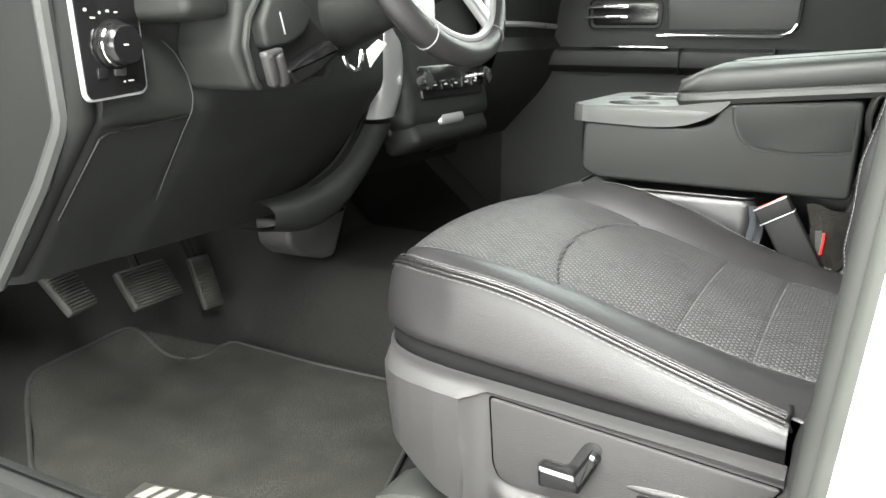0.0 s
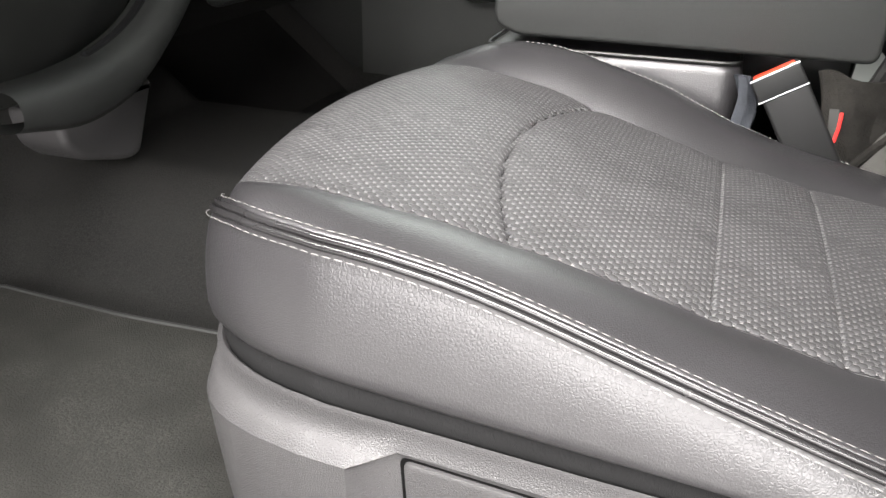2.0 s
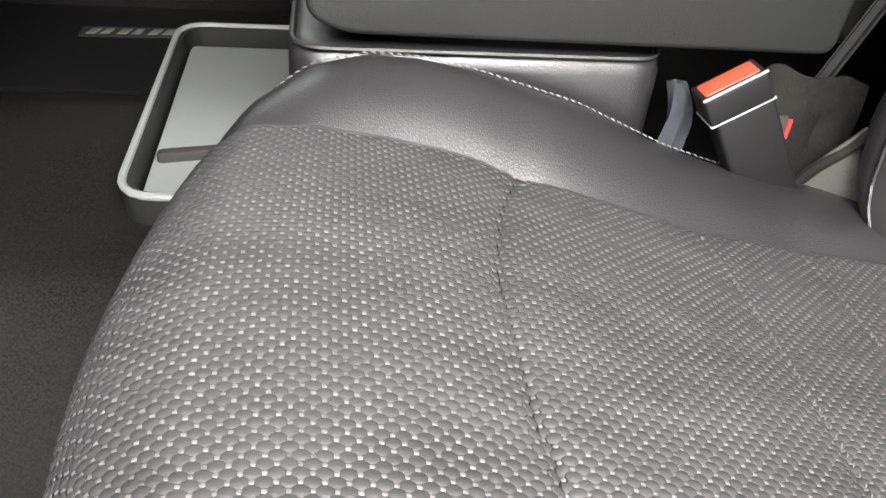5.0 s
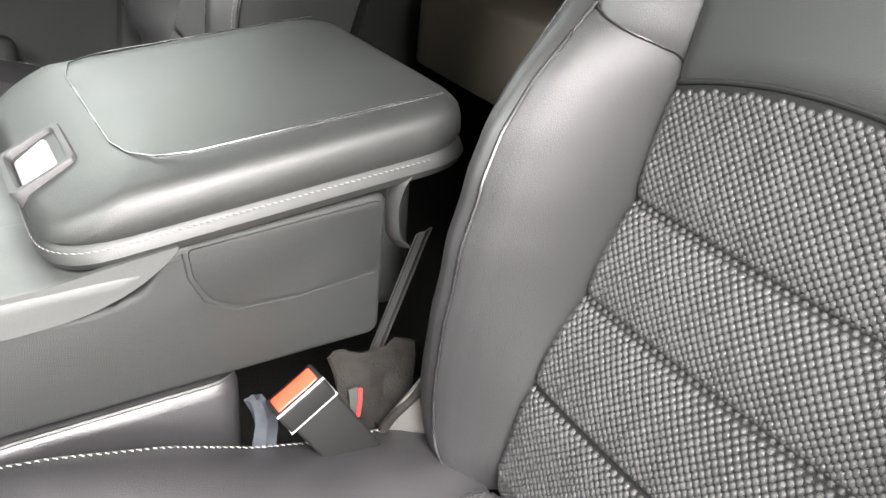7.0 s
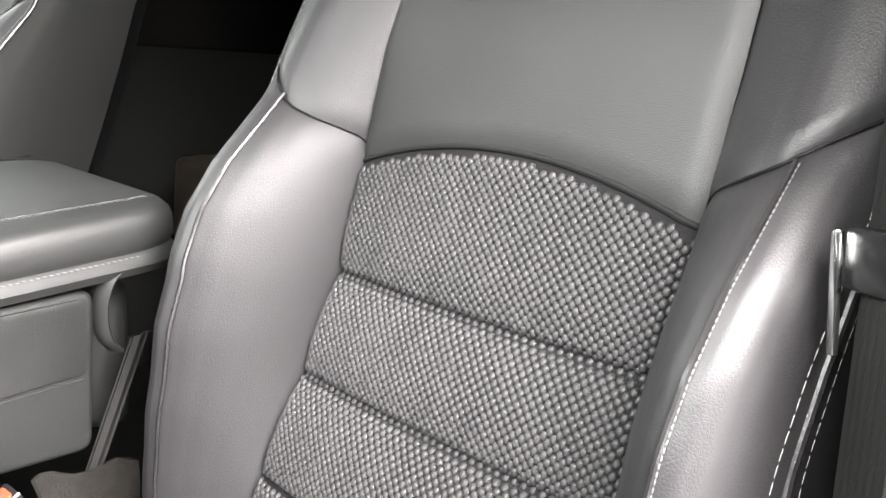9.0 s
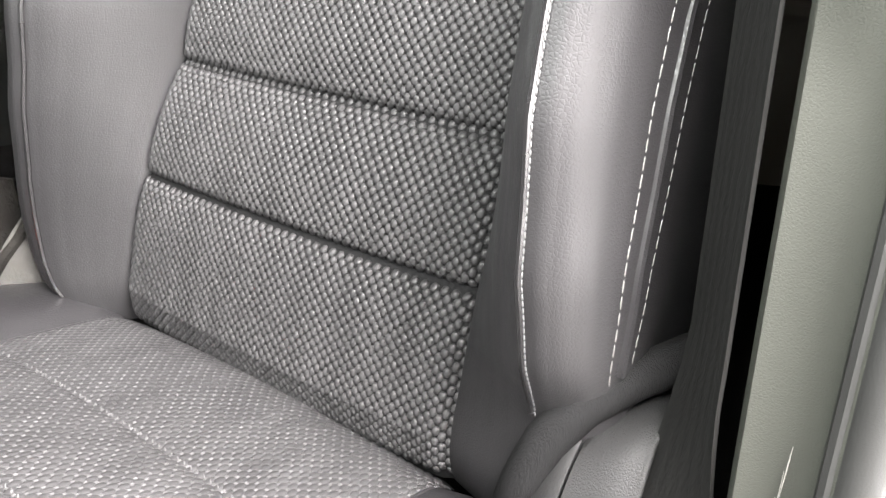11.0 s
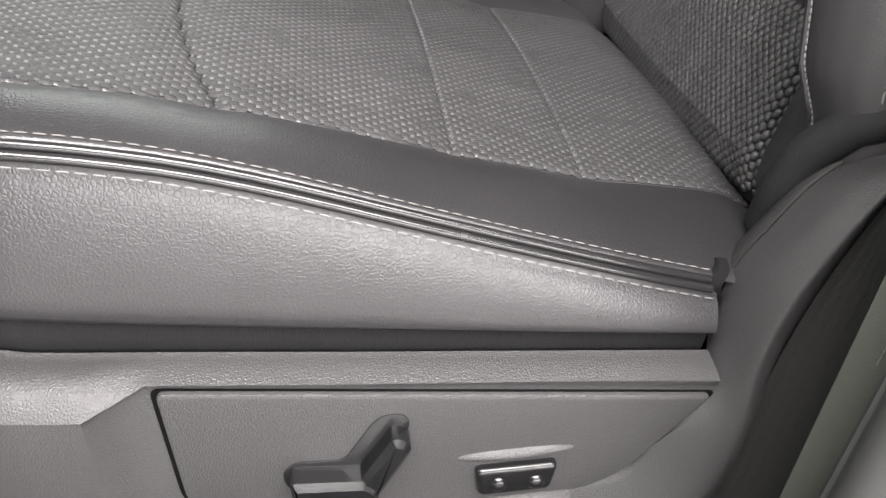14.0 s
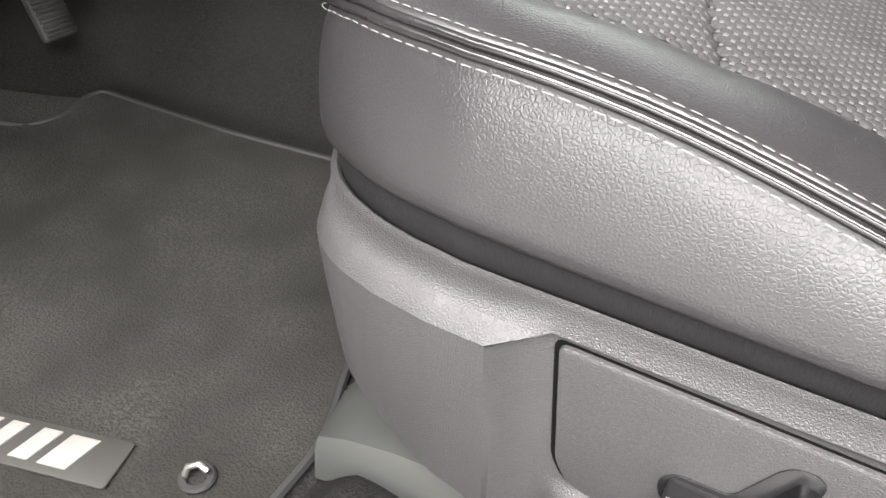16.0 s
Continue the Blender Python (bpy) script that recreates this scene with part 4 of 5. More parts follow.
def second_belt():
    s = thing("centre_belt_end", "dark felt belt sleeve with a red label edge behind the buckle", "seat belt", (0, 0, 0))
    flap = []
    for b in np.linspace(0, 1, 16):
        row = []
        for a in np.linspace(0, 1, 12):
            wave = 0.004 * math.sin(9 * a + 4 * b) + 0.003 * math.sin(17 * a - 6 * b)
            row.append((0.226 + 0.100 * a + 0.022 * b * (1 - a) + 0.002 * math.sin(7 * b), 0.582 + wave + 0.008 * a, 0.456 - 0.014 * a - 0.110 * b + 0.0025 * math.sin(11 * a)))
        flap.append(row)
    part("sleeve", sheet(flap, 0.004), FELT, s, "brown-grey felt sleeve")
    part("label", sheet([[(0.243 + 0.010 * a + 0.004 * b, 0.574, 0.417 - 0.036 * b) for a in (0, 0.5, 1)] for b in np.linspace(0, 1, 5)], 0.0012), RAILM, s, "pale cloth label")
    part("label_edge", tube([(0.256, 0.573, 0.414), (0.256, 0.573, 0.398), (0.254, 0.573, 0.380)], 0.0022, 6), REDTAG, s, "red label edge")
    crumple = []
    for q in np.linspace(0, 1, 16):
        c = np.array([0.146 + 0.016 * q + 0.004 * math.sin(6 * q), 0.572, 0.446 - 0.10 * q])
        w = 0.005 + 0.006 * math.sin(min(1, 0.25 + q) * 2.0)
        crumple.append([c + (w * math.cos(a) * (1 + 0.22 * math.sin(3 * a + 7 * q)), 0.55 * w * math.sin(a) * (1 + 0.3 * math.sin(5 * a + 9 * q)), 0) for a in np.arange(18) * 2 * math.pi / 18])
    part("sheath", grid(crumple, wrap_v=True), SHEATH, s, "crumpled blue-grey fabric sheath")
    return s


second_belt()


def belt_strap():
    s = thing("centre_belt_strap", "dark webbing strap running up behind the console", "seat belt", (0, 0, 0))
    rows = []
    for k in np.linspace(0, 1, 14):
        c = np.array([0.262 + 0.070 * k, 0.596 - 0.004 * k, 0.375 + 0.19 * k])
        rows.append([c + (-0.009 + 0.018 * a, 0.0015 * math.sin(9 * a), 0.004 * a) for a in np.linspace(0, 1, 7)])
    part("strap", sheet(rows, 0.0016), WEB, s)
    return s


belt_strap()


def floor_bracket():
    s = thing("seat_hinge_cloth", "folded grey felt over the seat hinge bracket", "seat trim", (0, 0, 0))
    rows = []
    for a in np.linspace(0, 1, 16):
        row = []
        for b in np.linspace(0, 1, 12):
            row.append((0.262 + 0.055 * a + 0.048 * b + 0.004 * math.sin(6 * a), 0.562 - 0.028 * b + 0.006 * math.sin(5 * a + 3 * b), 0.335 + 0.078 * a - 0.055 * b + 0.005 * math.sin(9 * b + 2 * a)))
        rows.append(row)
    part("felt_fold", sheet(rows, 0.004), FOAM, s, "pale felt fold")
    part("fold_hem", tube([(0.264 + 0.057 * a, 0.558 + 0.006 * math.sin(5 * a), 0.3385 + 0.079 * a) for a in np.linspace(0, 1, 16)], 0.0055, 8), FELT, s, "dark rolled hem")
    rows = [[(0.225 + 0.16 * a, 0.535 + 0.07 * b, 0.300 + 0.012 * math.sin(7 * a) + 0.01 * math.sin(6 * b)) for b in np.linspace(0, 1, 8)] for a in np.linspace(0, 1, 12)]
    part("carpet_flap", sheet(rows, 0.004), FELT, s, "dark carpet flap")
    part("paper_tag", moved(rbox(0.012, 0.002, 0.034, 0.0008), pose(0.262, 0.556, 0.332, 0, 18, 10)), FOAM, s, "small pale tag")
    return s


floor_bracket()


# ---- cab floor, carpet and mat ----
def floor_z(x, y):
    hump = 0.15 * smooth01((y - 0.43) / 0.17) * smooth01((1.10 - y) / 0.17) * smooth01((0.55 - x) / 0.25 + 0.35)
    toe = 0.85 * max(0.0, -0.84 - x)
    sill = 0.06 * smooth01((-0.165 - y) / 0.03) + 0.06 * smooth01((y - 1.64) / 0.03)
    return 0.078 + max(hump, 0) + toe + sill + 0.003 * noise.noise(Vector((x * 5, y * 5, 0)))


rows = [[(x, y, floor_z(x, y)) for y in np.linspace(-0.20, 1.72, 97)] for x in np.r_[np.linspace(-1.25, 0.5, 90), np.linspace(0.55, 1.75, 25)]]
under = [[(-1.25, -0.2, 0.0), (-1.25, 1.72, 0.0)], [(1.75, -0.2, 0.0), (1.75, 1.72, 0.0)]]
setting("cab_floor", merge(grid(rows), grid(under)), CARPET, "charcoal cut pile carpet over the floor and tunnel", "carpet")


def mat_edge():
    return rounded([(-0.235, -0.15), (-0.225, 0.03), (-0.245, 0.085), (-0.34, 0.395), (-0.453, 0.398), (-0.60, 0.392), (-0.77, 0.40), (-0.834, 0.405), (-0.838, 0.373), (-0.822, 0.326), (-0.845, 0.276), (-0.864, 0.246), (-0.926, 0.236), (-0.928, 0.19), (-0.920, 0.05), (-0.916, 0.0), (-0.881, -0.035), (-0.729, -0.138), (-0.60, -0.155)], 0.03, 6)


def floor_mat():
    s = thing("driver_floor_mat", "dark grey pile floor mat with bound edge on the carpet", "floor mat", (0, 0, 0))
    edge = mat_edge()
    bm = bmesh.new()
    f = bm.faces.new([bm.verts.new((x, y, 0)) for x, y in edge])
    bmesh.ops.triangulate(bm, faces=[f])
    for _ in range(4):
        long = [e for e in bm.edges if e.calc_length() > 0.05]
        bmesh.ops.subdivide_edges(bm, edges=long, cuts=1)
        bmesh.ops.triangulate(bm, faces=bm.faces[:])
    for v in bm.verts:
        v.co.z = floor_z(v.co.x, max(v.co.y, -0.15)) * 1.0 + 0.007
    base = from_bm(bm)
    part("mat_top", base, MATPILE, s)
    rim = resample([(x, y, floor_z(x, max(y, -0.15)) + 0.006) for x, y in edge + edge[:1]], 0.012)
    part("bound_edge", tube(rim, 0.0042, 6), RUBBER, s, "dark grey bound edge")
    return s


floor_mat()


def word_patch(name, label, m, wide, tall, blocks, depth=0.0015):
    """A vinyl patch with slanted pale blocks where its mark stands."""
    s = thing(name, label, "badge", (0, 0, 0))
    part("patch", moved(prism(rounded([(0, 0), (wide, 0), (wide, tall), (0, tall)], 0.004), 0.002, 0.0006), m), PATCH, s, "dark vinyl patch")
    for pts in blocks:
        part("mark", moved(prism(pts, depth, 0.0004), m @ pose(0, 0, 0.0022)), LOGO, s, "silver embroidered shape")
    return s


def mark_blocks(x0, w, h, y0):
    """Six heavy slanted bars side by side."""
    k = 0.35 * h
    return [[(x, y0), (x + b * w, y0), (x + b * w + k, y0 + h), (x + k, y0 + h)] for x, b in ((x0, 0.34), (x0 + 0.52 * w, 0.30), (x0 + 1.10 * w, 0.34), (x0 + 1.62 * w, 0.30), (x0 + 2.2 * w, 0.34), (x0 + 2.72 * w, 0.5))]


word_patch("mat_badge", "dark patch with pale embroidered shapes on the floor mat", pose(-0.546, -0.125, 0.0868, 0, 0, 11.5) , 0.207, 0.044, mark_blocks(0.012, 0.049, 0.031, 0.007))


def grommet():
    s = thing("mat_hook", "worn steel hook holding the floor mat through its eyelet", "mat hook", (0, 0, 0))
    part("eyelet", moved(lathe([(0.008, 0.002), (0.009, 0.004), (0.013, 0.004), (0.0145, 0.002), (0.014, 0.0)], 24), pose(-0.289, -0.044, 0.0868)), RUBBER, s, "round dark eyelet")
    part("hook", tube([(-0.298, -0.048, 0.088), (-0.296, -0.044, 0.097), (-0.288, -0.040, 0.100), (-0.281, -0.040, 0.096)], 0.0026, 8), STEEL, s)
    return s


grommet()


def rail_cover():
    s = thing("seat_rail_cover", "pale grey plastic wedge covering the seat rail", "seat trim", (0, 0, 0))
    rows = []
    for x, lo, hi, h in ((-0.240, 0.086, 0.090, 0.004), (-0.232, 0.060, 0.092, 0.014), (-0.224, 0.030, 0.094, 0.024), (-0.216, 0.006, 0.096, 0.034), (-0.19, 0.004, 0.098, 0.046), (-0.15, 0.002, 0.10, 0.056), (0.30, 0.0, 0.10, 0.075)):
        z = 0.082
        rows.append([(x, lo - 0.004, z - 0.008), (x, lo, z + h * 0.75), (x, lo + 0.006, z + h), (x, (lo + hi) / 2, z + h * 1.02), (x, hi - 0.006, z + h), (x, hi, z + h * 0.75), (x, hi + 0.003, z - 0.008)])
    part("cover", grid(rows), RAILM, s, angle=45)
    pile = []
    for a in np.linspace(0, 1, 18):
        x = -0.212 + 0.20 * a
        top = 0.036 * smooth01(a / 0.2)
        pile.append([(x + 0.006 * math.sin(11 * y0), y0 + 0.004 * math.sin(9 * a), 0.080 + top * k) for y0, k in ((-0.085, 0), (-0.080, 0.7), (-0.066, 1), (-0.035, 1.1), (-0.012, 1.0), (-0.001, 0.7), (0.001, 0))])
    part("carpet_pad", grid(pile), CARPET, s, "dark carpet pad")
    return s


rail_cover()


def passenger_mat():
    s = thing("passenger_floor_mat", "black pile floor mat in the passenger footwell", "floor mat", (0, 0, 0))
    out = rounded([(-0.98, 1.255), (-0.30, 1.25), (-0.28, 1.56), (-0.62, 1.60), (-0.98, 1.58)], 0.04, 5)
    part("mat_top", prism(out, 0.008, 0.003, pose(0, 0, 0.079)), TAPE, s, "black mat pile")
    return s


passenger_mat()
word_patch("mat_badge", "pale embroidered shapes on the black passenger mat", pose(-0.585, 1.462, 0.0872, 0, 0, 2), 0.205, 0.046, mark_blocks(0.012, 0.049, 0.024, 0.010))


# ---- door sill, pillar, belt and the painted body behind ----
sill = [[(x, y, z) for y, z in ((-0.165, 0.06), (-0.168, 0.115), (-0.175, 0.126), (-0.20, 0.128), (-0.212, 0.12), (-0.216, 0.05), (-0.225, 0.03), (-0.23, -0.15))] for x in np.linspace(-1.2, 0.36, 12)]
setting("door_sill", grid(sill), PLASTIC_DARK, "black plastic sill plate along the door opening", "door sill")


def lean(x, y, z, k=0.0967):
    inner = smooth01((y + 0.092) / 0.03)
    return (x + inner * (-0.0285) + k * (z - 0.63), y + inner * (0.0025 + 0.0667 * (z - 0.63)) + (1 - inner) * 0.04 * (z - 0.63), z)


def pillar():
    s = thing("door_pillar", "grey-green plastic pillar trim with a black rubber seal beside the seat", "pillar trim", (0, 0, 0))
    zs = np.linspace(0.09, 1.45, 24)
    sec = [(0.320, -0.104), (0.3205, -0.100), (0.324, -0.096), (0.338, -0.083), (0.358, -0.0585), (0.363, -0.055), (0.375, -0.054), (0.52, -0.056), (0.52, -0.09)]
    part("trim", grid([[lean(x, y, z) for x, y in sec] for z in zs]), TRIM, s, "grey-green plastic trim", angle=60)
    for a, z0, z1 in ((0.10, 0.48, 0.455), (0.16, 0.468, 0.40), (0.08, 0.43, 0.375), (0.22, 0.455, 0.44)):
        part("scuff", tube([lean(0.338 + 0.020 * (a + 0.05 * k) - 0.0004, -0.083 + 0.0245 * (a + 0.05 * k) + 0.0003, z0 + (z1 - z0) * k) for k in (0.0, 0.3, 0.6, 1.0)], [0.0001, 0.0003, 0.00025, 0.0001], 5), LOGO, s, "pale scuff mark")
    part("seal", tube([lean(0.330, -0.107, z) for z in zs], 0.0115, 12), RUBBER, s, "black rubber door seal")
    part("seal_lip", tube([lean(0.324, -0.0975, z) for z in zs], 0.004, 8), RUBBER, s)
    part("seal_flange", grid([[lean(x, y, z) for x, y in ((0.332, -0.116), (0.335, -0.1225), (0.340, -0.1255), (0.347, -0.1255))] for z in zs]), RAILM, s, "pale metal seal flange")
    part("jamb_channel", grid([[lean(x, y, z) for x, y in ((0.346, -0.1262), (0.352, -0.122), (0.362, -0.1175), (0.374, -0.117))] for z in zs]), PAINT, s, "white channel behind the seal")
    body = [(0.373, -0.1175), (0.377, -0.121), (0.380, -0.132), (0.384, -0.165), (0.390, -0.192), (0.402, -0.204), (0.47, -0.206)]
    part("painted_jamb", grid([[lean(x, y, z) for x, y in body] for z in zs]), PAINT, s, "white painted door jamb")
    return s


pillar()


def striker():
    s = thing("door_striker", "white painted door striker on the jamb", "door striker", (0, 0, 0))
    part("plate", moved(rbox(0.006, 0.035, 0.06, 0.002), pose(0.352, -0.180, 0.41, 0, 7, 0)), PAINT, s)
    part("loop", tube([(0.350, -0.183, 0.428), (0.335, -0.183, 0.426), (0.331, -0.183, 0.416), (0.335, -0.183, 0.404), (0.348, -0.183, 0.401)], 0.005, 8), PAINT, s)
    return s


striker()
rear_body = [[(0.455, -0.206, z), (0.47, -0.2065, z), (1.8, -0.21, z)] for z in np.linspace(-0.1, 0.95, 6)]
setting("rear_door", merge(grid(rear_body), grid([[(x, y + 0.04, z) for x, y, z in r] for r in rear_body])), PAINT, "white painted rear door panel", "car door")


def belt():
    s = thing("seat_belt", "black woven seat belt hanging along the pillar trim", "seat belt", (0, 0, 0))
    rows = []
    at = lambda z: (0.3565 + 0.12 * (z - 0.63), -0.0367 + (0.08 if z > 0.5 else 0.025) * (z - 0.5))
    across = np.linspace(-0.0235, 0.0235, 25)
    for z in np.linspace(0.09, 1.30, 60):
        x, y = at(z)
        twist = radians(38 + 68 * smooth01((0.5 - z) / 0.2))
        c, sn = math.cos(twist), math.sin(twist)
        wide = [(x + c * a, y + sn * a) for a in across]
        rows.append([(p - sn * r, q + c * r, z) for (p, q), r in zip(wide, 0.0008 + 0.00015 * np.cos(across * 2 * math.pi / 0.0078))] + [(p + sn * 0.0011, q - c * 0.0011, z) for p, q in wide[::-1]])
    part("webbing", grid(rows, wrap_v=True), WEB, s, "black woven webbing")
    x, y = at(0.765)
    part("belt_stop", moved(rbox(0.056, 0.010, 0.03, 0.003), pose(x, y, 0.765, 0, 6, 50)), SATIN, s, "grey plastic belt guide")
    part("latch_plate", moved(rbox(0.006, 0.004, 0.06, 0.0015), pose(x + 0.012, y + 0.024, 0.745, 0, 12, 50)), CHROME, s, "bright metal latch plate")
    return s


belt()


# Opaque panel added to block light that came in over the rear door.
setting("rear_door_blackout", moved(rbox(1.30, 0.005, 0.50, 0.001), pose(1.14, -0.19, 1.19)), GLOSS, "opaque black panel added to keep the rear door window dark", "window")


# ---- dashboard ----
def dash_x(z):
    return np.interp(z, [0.36, 0.383, 0.608, 0.625, 0.86, 0.90], [-0.742, -0.724, -0.541, -0.535, -0.53, -0.56])


def dashboard():
    s = thing("dashboard", "black grained dashboard with a silver-edged centre stack", "dashboard", (0, 0, 0))
    zs = np.r_[0.365, 0.372, np.linspace(0.383, 0.60, 12), 0.608, 0.616, 0.625, np.linspace(0.64, 0.90, 12)]
    rows = []
    for z in zs:
        row = []
        for y in np.r_[-0.118, -0.114, -0.10, np.linspace(-0.08, 0.572, 30)]:
            edge = 0.018 * max(0.0, (-0.10 - y) / 0.018)
            row.append((dash_x(z) - edge + 0.006 * smooth01((y - 0.055) / 0.02) - 0.03 * smooth01((y - 0.42) / 0.2), y, z))
        rows.append(row)
    part("lower_panel", grid(rows), DASH, s, "black grained lower dash panel")
    line = resample([(dash_x(z) + 0.004, y, z) for z, y in ((0.385, 0.085), (0.42, 0.082), (0.48, 0.072), (0.54, 0.060), (0.585, 0.052), (0.608, 0.050), (0.63, 0.048), (0.66, 0.040), (0.69, 0.020), (0.705, 0.0))], 0.01)
    part("panel_seam", tube(line, 0.0011, 6), RAILM, s, "pale panel joint")
    part("fuse_cover", grid([[(dash_x(z) + 0.005, y, z) for y in np.linspace(-0.098, 0.045 + (0.598 - z) * 0.12, 10)] for z in np.linspace(0.47, 0.598, 8)]), DASH, s, "flat black fuse cover")
    part("cover_joint", tube([(dash_x(z) + 0.006, y, z) for y, z in ((-0.10, 0.47), (-0.095, 0.585), (-0.085, 0.592), (0.045, 0.603))], 0.0016, 5), GLOSS, s)
    # end cap along the door side
    cap = []
    for x, z in ((-0.53, 0.90), (-0.533, 0.75), (-0.541, 0.61), (-0.60, 0.54), (-0.68, 0.44), (-0.73, 0.385)):
        cap.append([(x + 0.006, -0.112, z), (x + 0.010, -0.120, z), (x + 0.008, -0.132, z), (x - 0.004, -0.142, z), (x - 0.02, -0.146, z), (x - 0.20, -0.150, z)])
    part("end_cap", grid(cap), SHADE, s, "black plastic dash end cap")
    part("end_seal", tube(resample([(-0.552, -0.160, 0.92), (-0.553, -0.155, 0.76), (-0.557, -0.143, 0.61), (-0.61, -0.143, 0.53), (-0.69, -0.144, 0.43), (-0.735, -0.144, 0.375)], 0.02), 0.011, 8), DECK, s, "grey seal strip along the dash end")
    rows = [[(-0.53 - 0.62 * a, y, 0.90 + 0.06 * math.sin(2.2 * a)) for y in np.linspace(-0.15, 1.66, 20)] for a in np.linspace(0, 1, 10)]
    part("dash_top", grid(rows), DASH, s, "black grained dash top")
    # passenger half
    rows = []
    for z in np.linspace(0.40, 0.90, 16):
        rows.append([(np.interp(z, [0.40, 0.55, 0.66, 0.70, 0.90], [-0.76, -0.62, -0.56, -0.59, -0.56]) - 0.03 * smooth01((y - 1.0) / 0.6), y, z) for y in np.linspace(1.12, 1.66, 14)])
    part("passenger_panel", grid(rows), DASH, s, "black grained passenger dash panel")
    part("passenger_trim", tube([(-0.585, 1.12, 0.735), (-0.60, 1.40, 0.735), (-0.615, 1.64, 0.73)], 0.008, 8), SILVER, s, "satin silver dash trim")
    # headlamp switch plate
    m = pose(-0.527, -0.016, 0, 90, 0, 90)
    plate = rounded([(-0.128, 0.800), (-0.030, 0.806), (-0.022, 0.648), (-0.030, 0.640), (-0.112, 0.634), (-0.119, 0.642)], 0.006)
    bez = part("lamp_bezel", prism(plate, 0.006, 0.002, m), SILVER, s, "chrome switch bezel")
    inner = rounded([(-0.1255, 0.798), (-0.0335, 0.8035), (-0.0258, 0.6505), (-0.032, 0.6435), (-0.1105, 0.637), (-0.1165, 0.6445)], 0.004)
    part("switch_plate", prism(inner, 0.0075, 0.0008, m), SATIN, bez, "black switch plate")
    part("lamp_knob", moved(lathe([(0.030, 0.0), (0.030, 0.004), (0.026, 0.006), (0.025, 0.022), (0.022, 0.026), (0.0001, 0.0265)], 36), m @ pose(-0.071, 0.702, 0.007)), SATIN, bez, "round black lamp knob")
    part("knob_ring", moved(tube([(0.0262 * math.cos(a), 0.0262 * math.sin(a), 0.012) for a in np.linspace(1.9, 4.4, 18)], 0.0016, 6), m @ pose(-0.071, 0.702, 0.007)), CHROME, bez, "bright arc on the knob")
    for dx, dz, w, h in ((-0.108, 0.742, 0.006, 0.006), (-0.088, 0.739, 0.004, 0.005), (-0.098, 0.733, 0.009, 0.003), (-0.076, 0.741, 0.006, 0.005), (-0.064, 0.740, 0.007, 0.003), (-0.060, 0.657, 0.004, 0.004), (-0.050, 0.658, 0.012, 0.003), (-0.075, 0.702, 0.010, 0.003)):
        part("symbol", moved(rbox(w * 0.75, h * 0.6, 0.0006, 0.0002), m @ pose(dx, dz, 0.0079 + (0.0262 if (dx, dz) == (-0.075, 0.702) else 0))), WHITE, bez, "small white print bar")
    part("dimmer_button", moved(rbox(0.015, 0.013, 0.004, 0.001), m @ pose(-0.092, 0.668, 0.008)), GLOSS, bez)
    part("dimmer_wheel", moved(rbox(0.018, 0.012, 0.006, 0.003), m @ pose(-0.066, 0.670, 0.008)), PLASTIC, bez, "ribbed dimmer wheel")
    part("upper_rocker", moved(rbox(0.032, 0.022, 0.006, 0.002), m @ pose(-0.080, 0.778, 0.008)), GLOSS, bez)
    return s


dashboard()


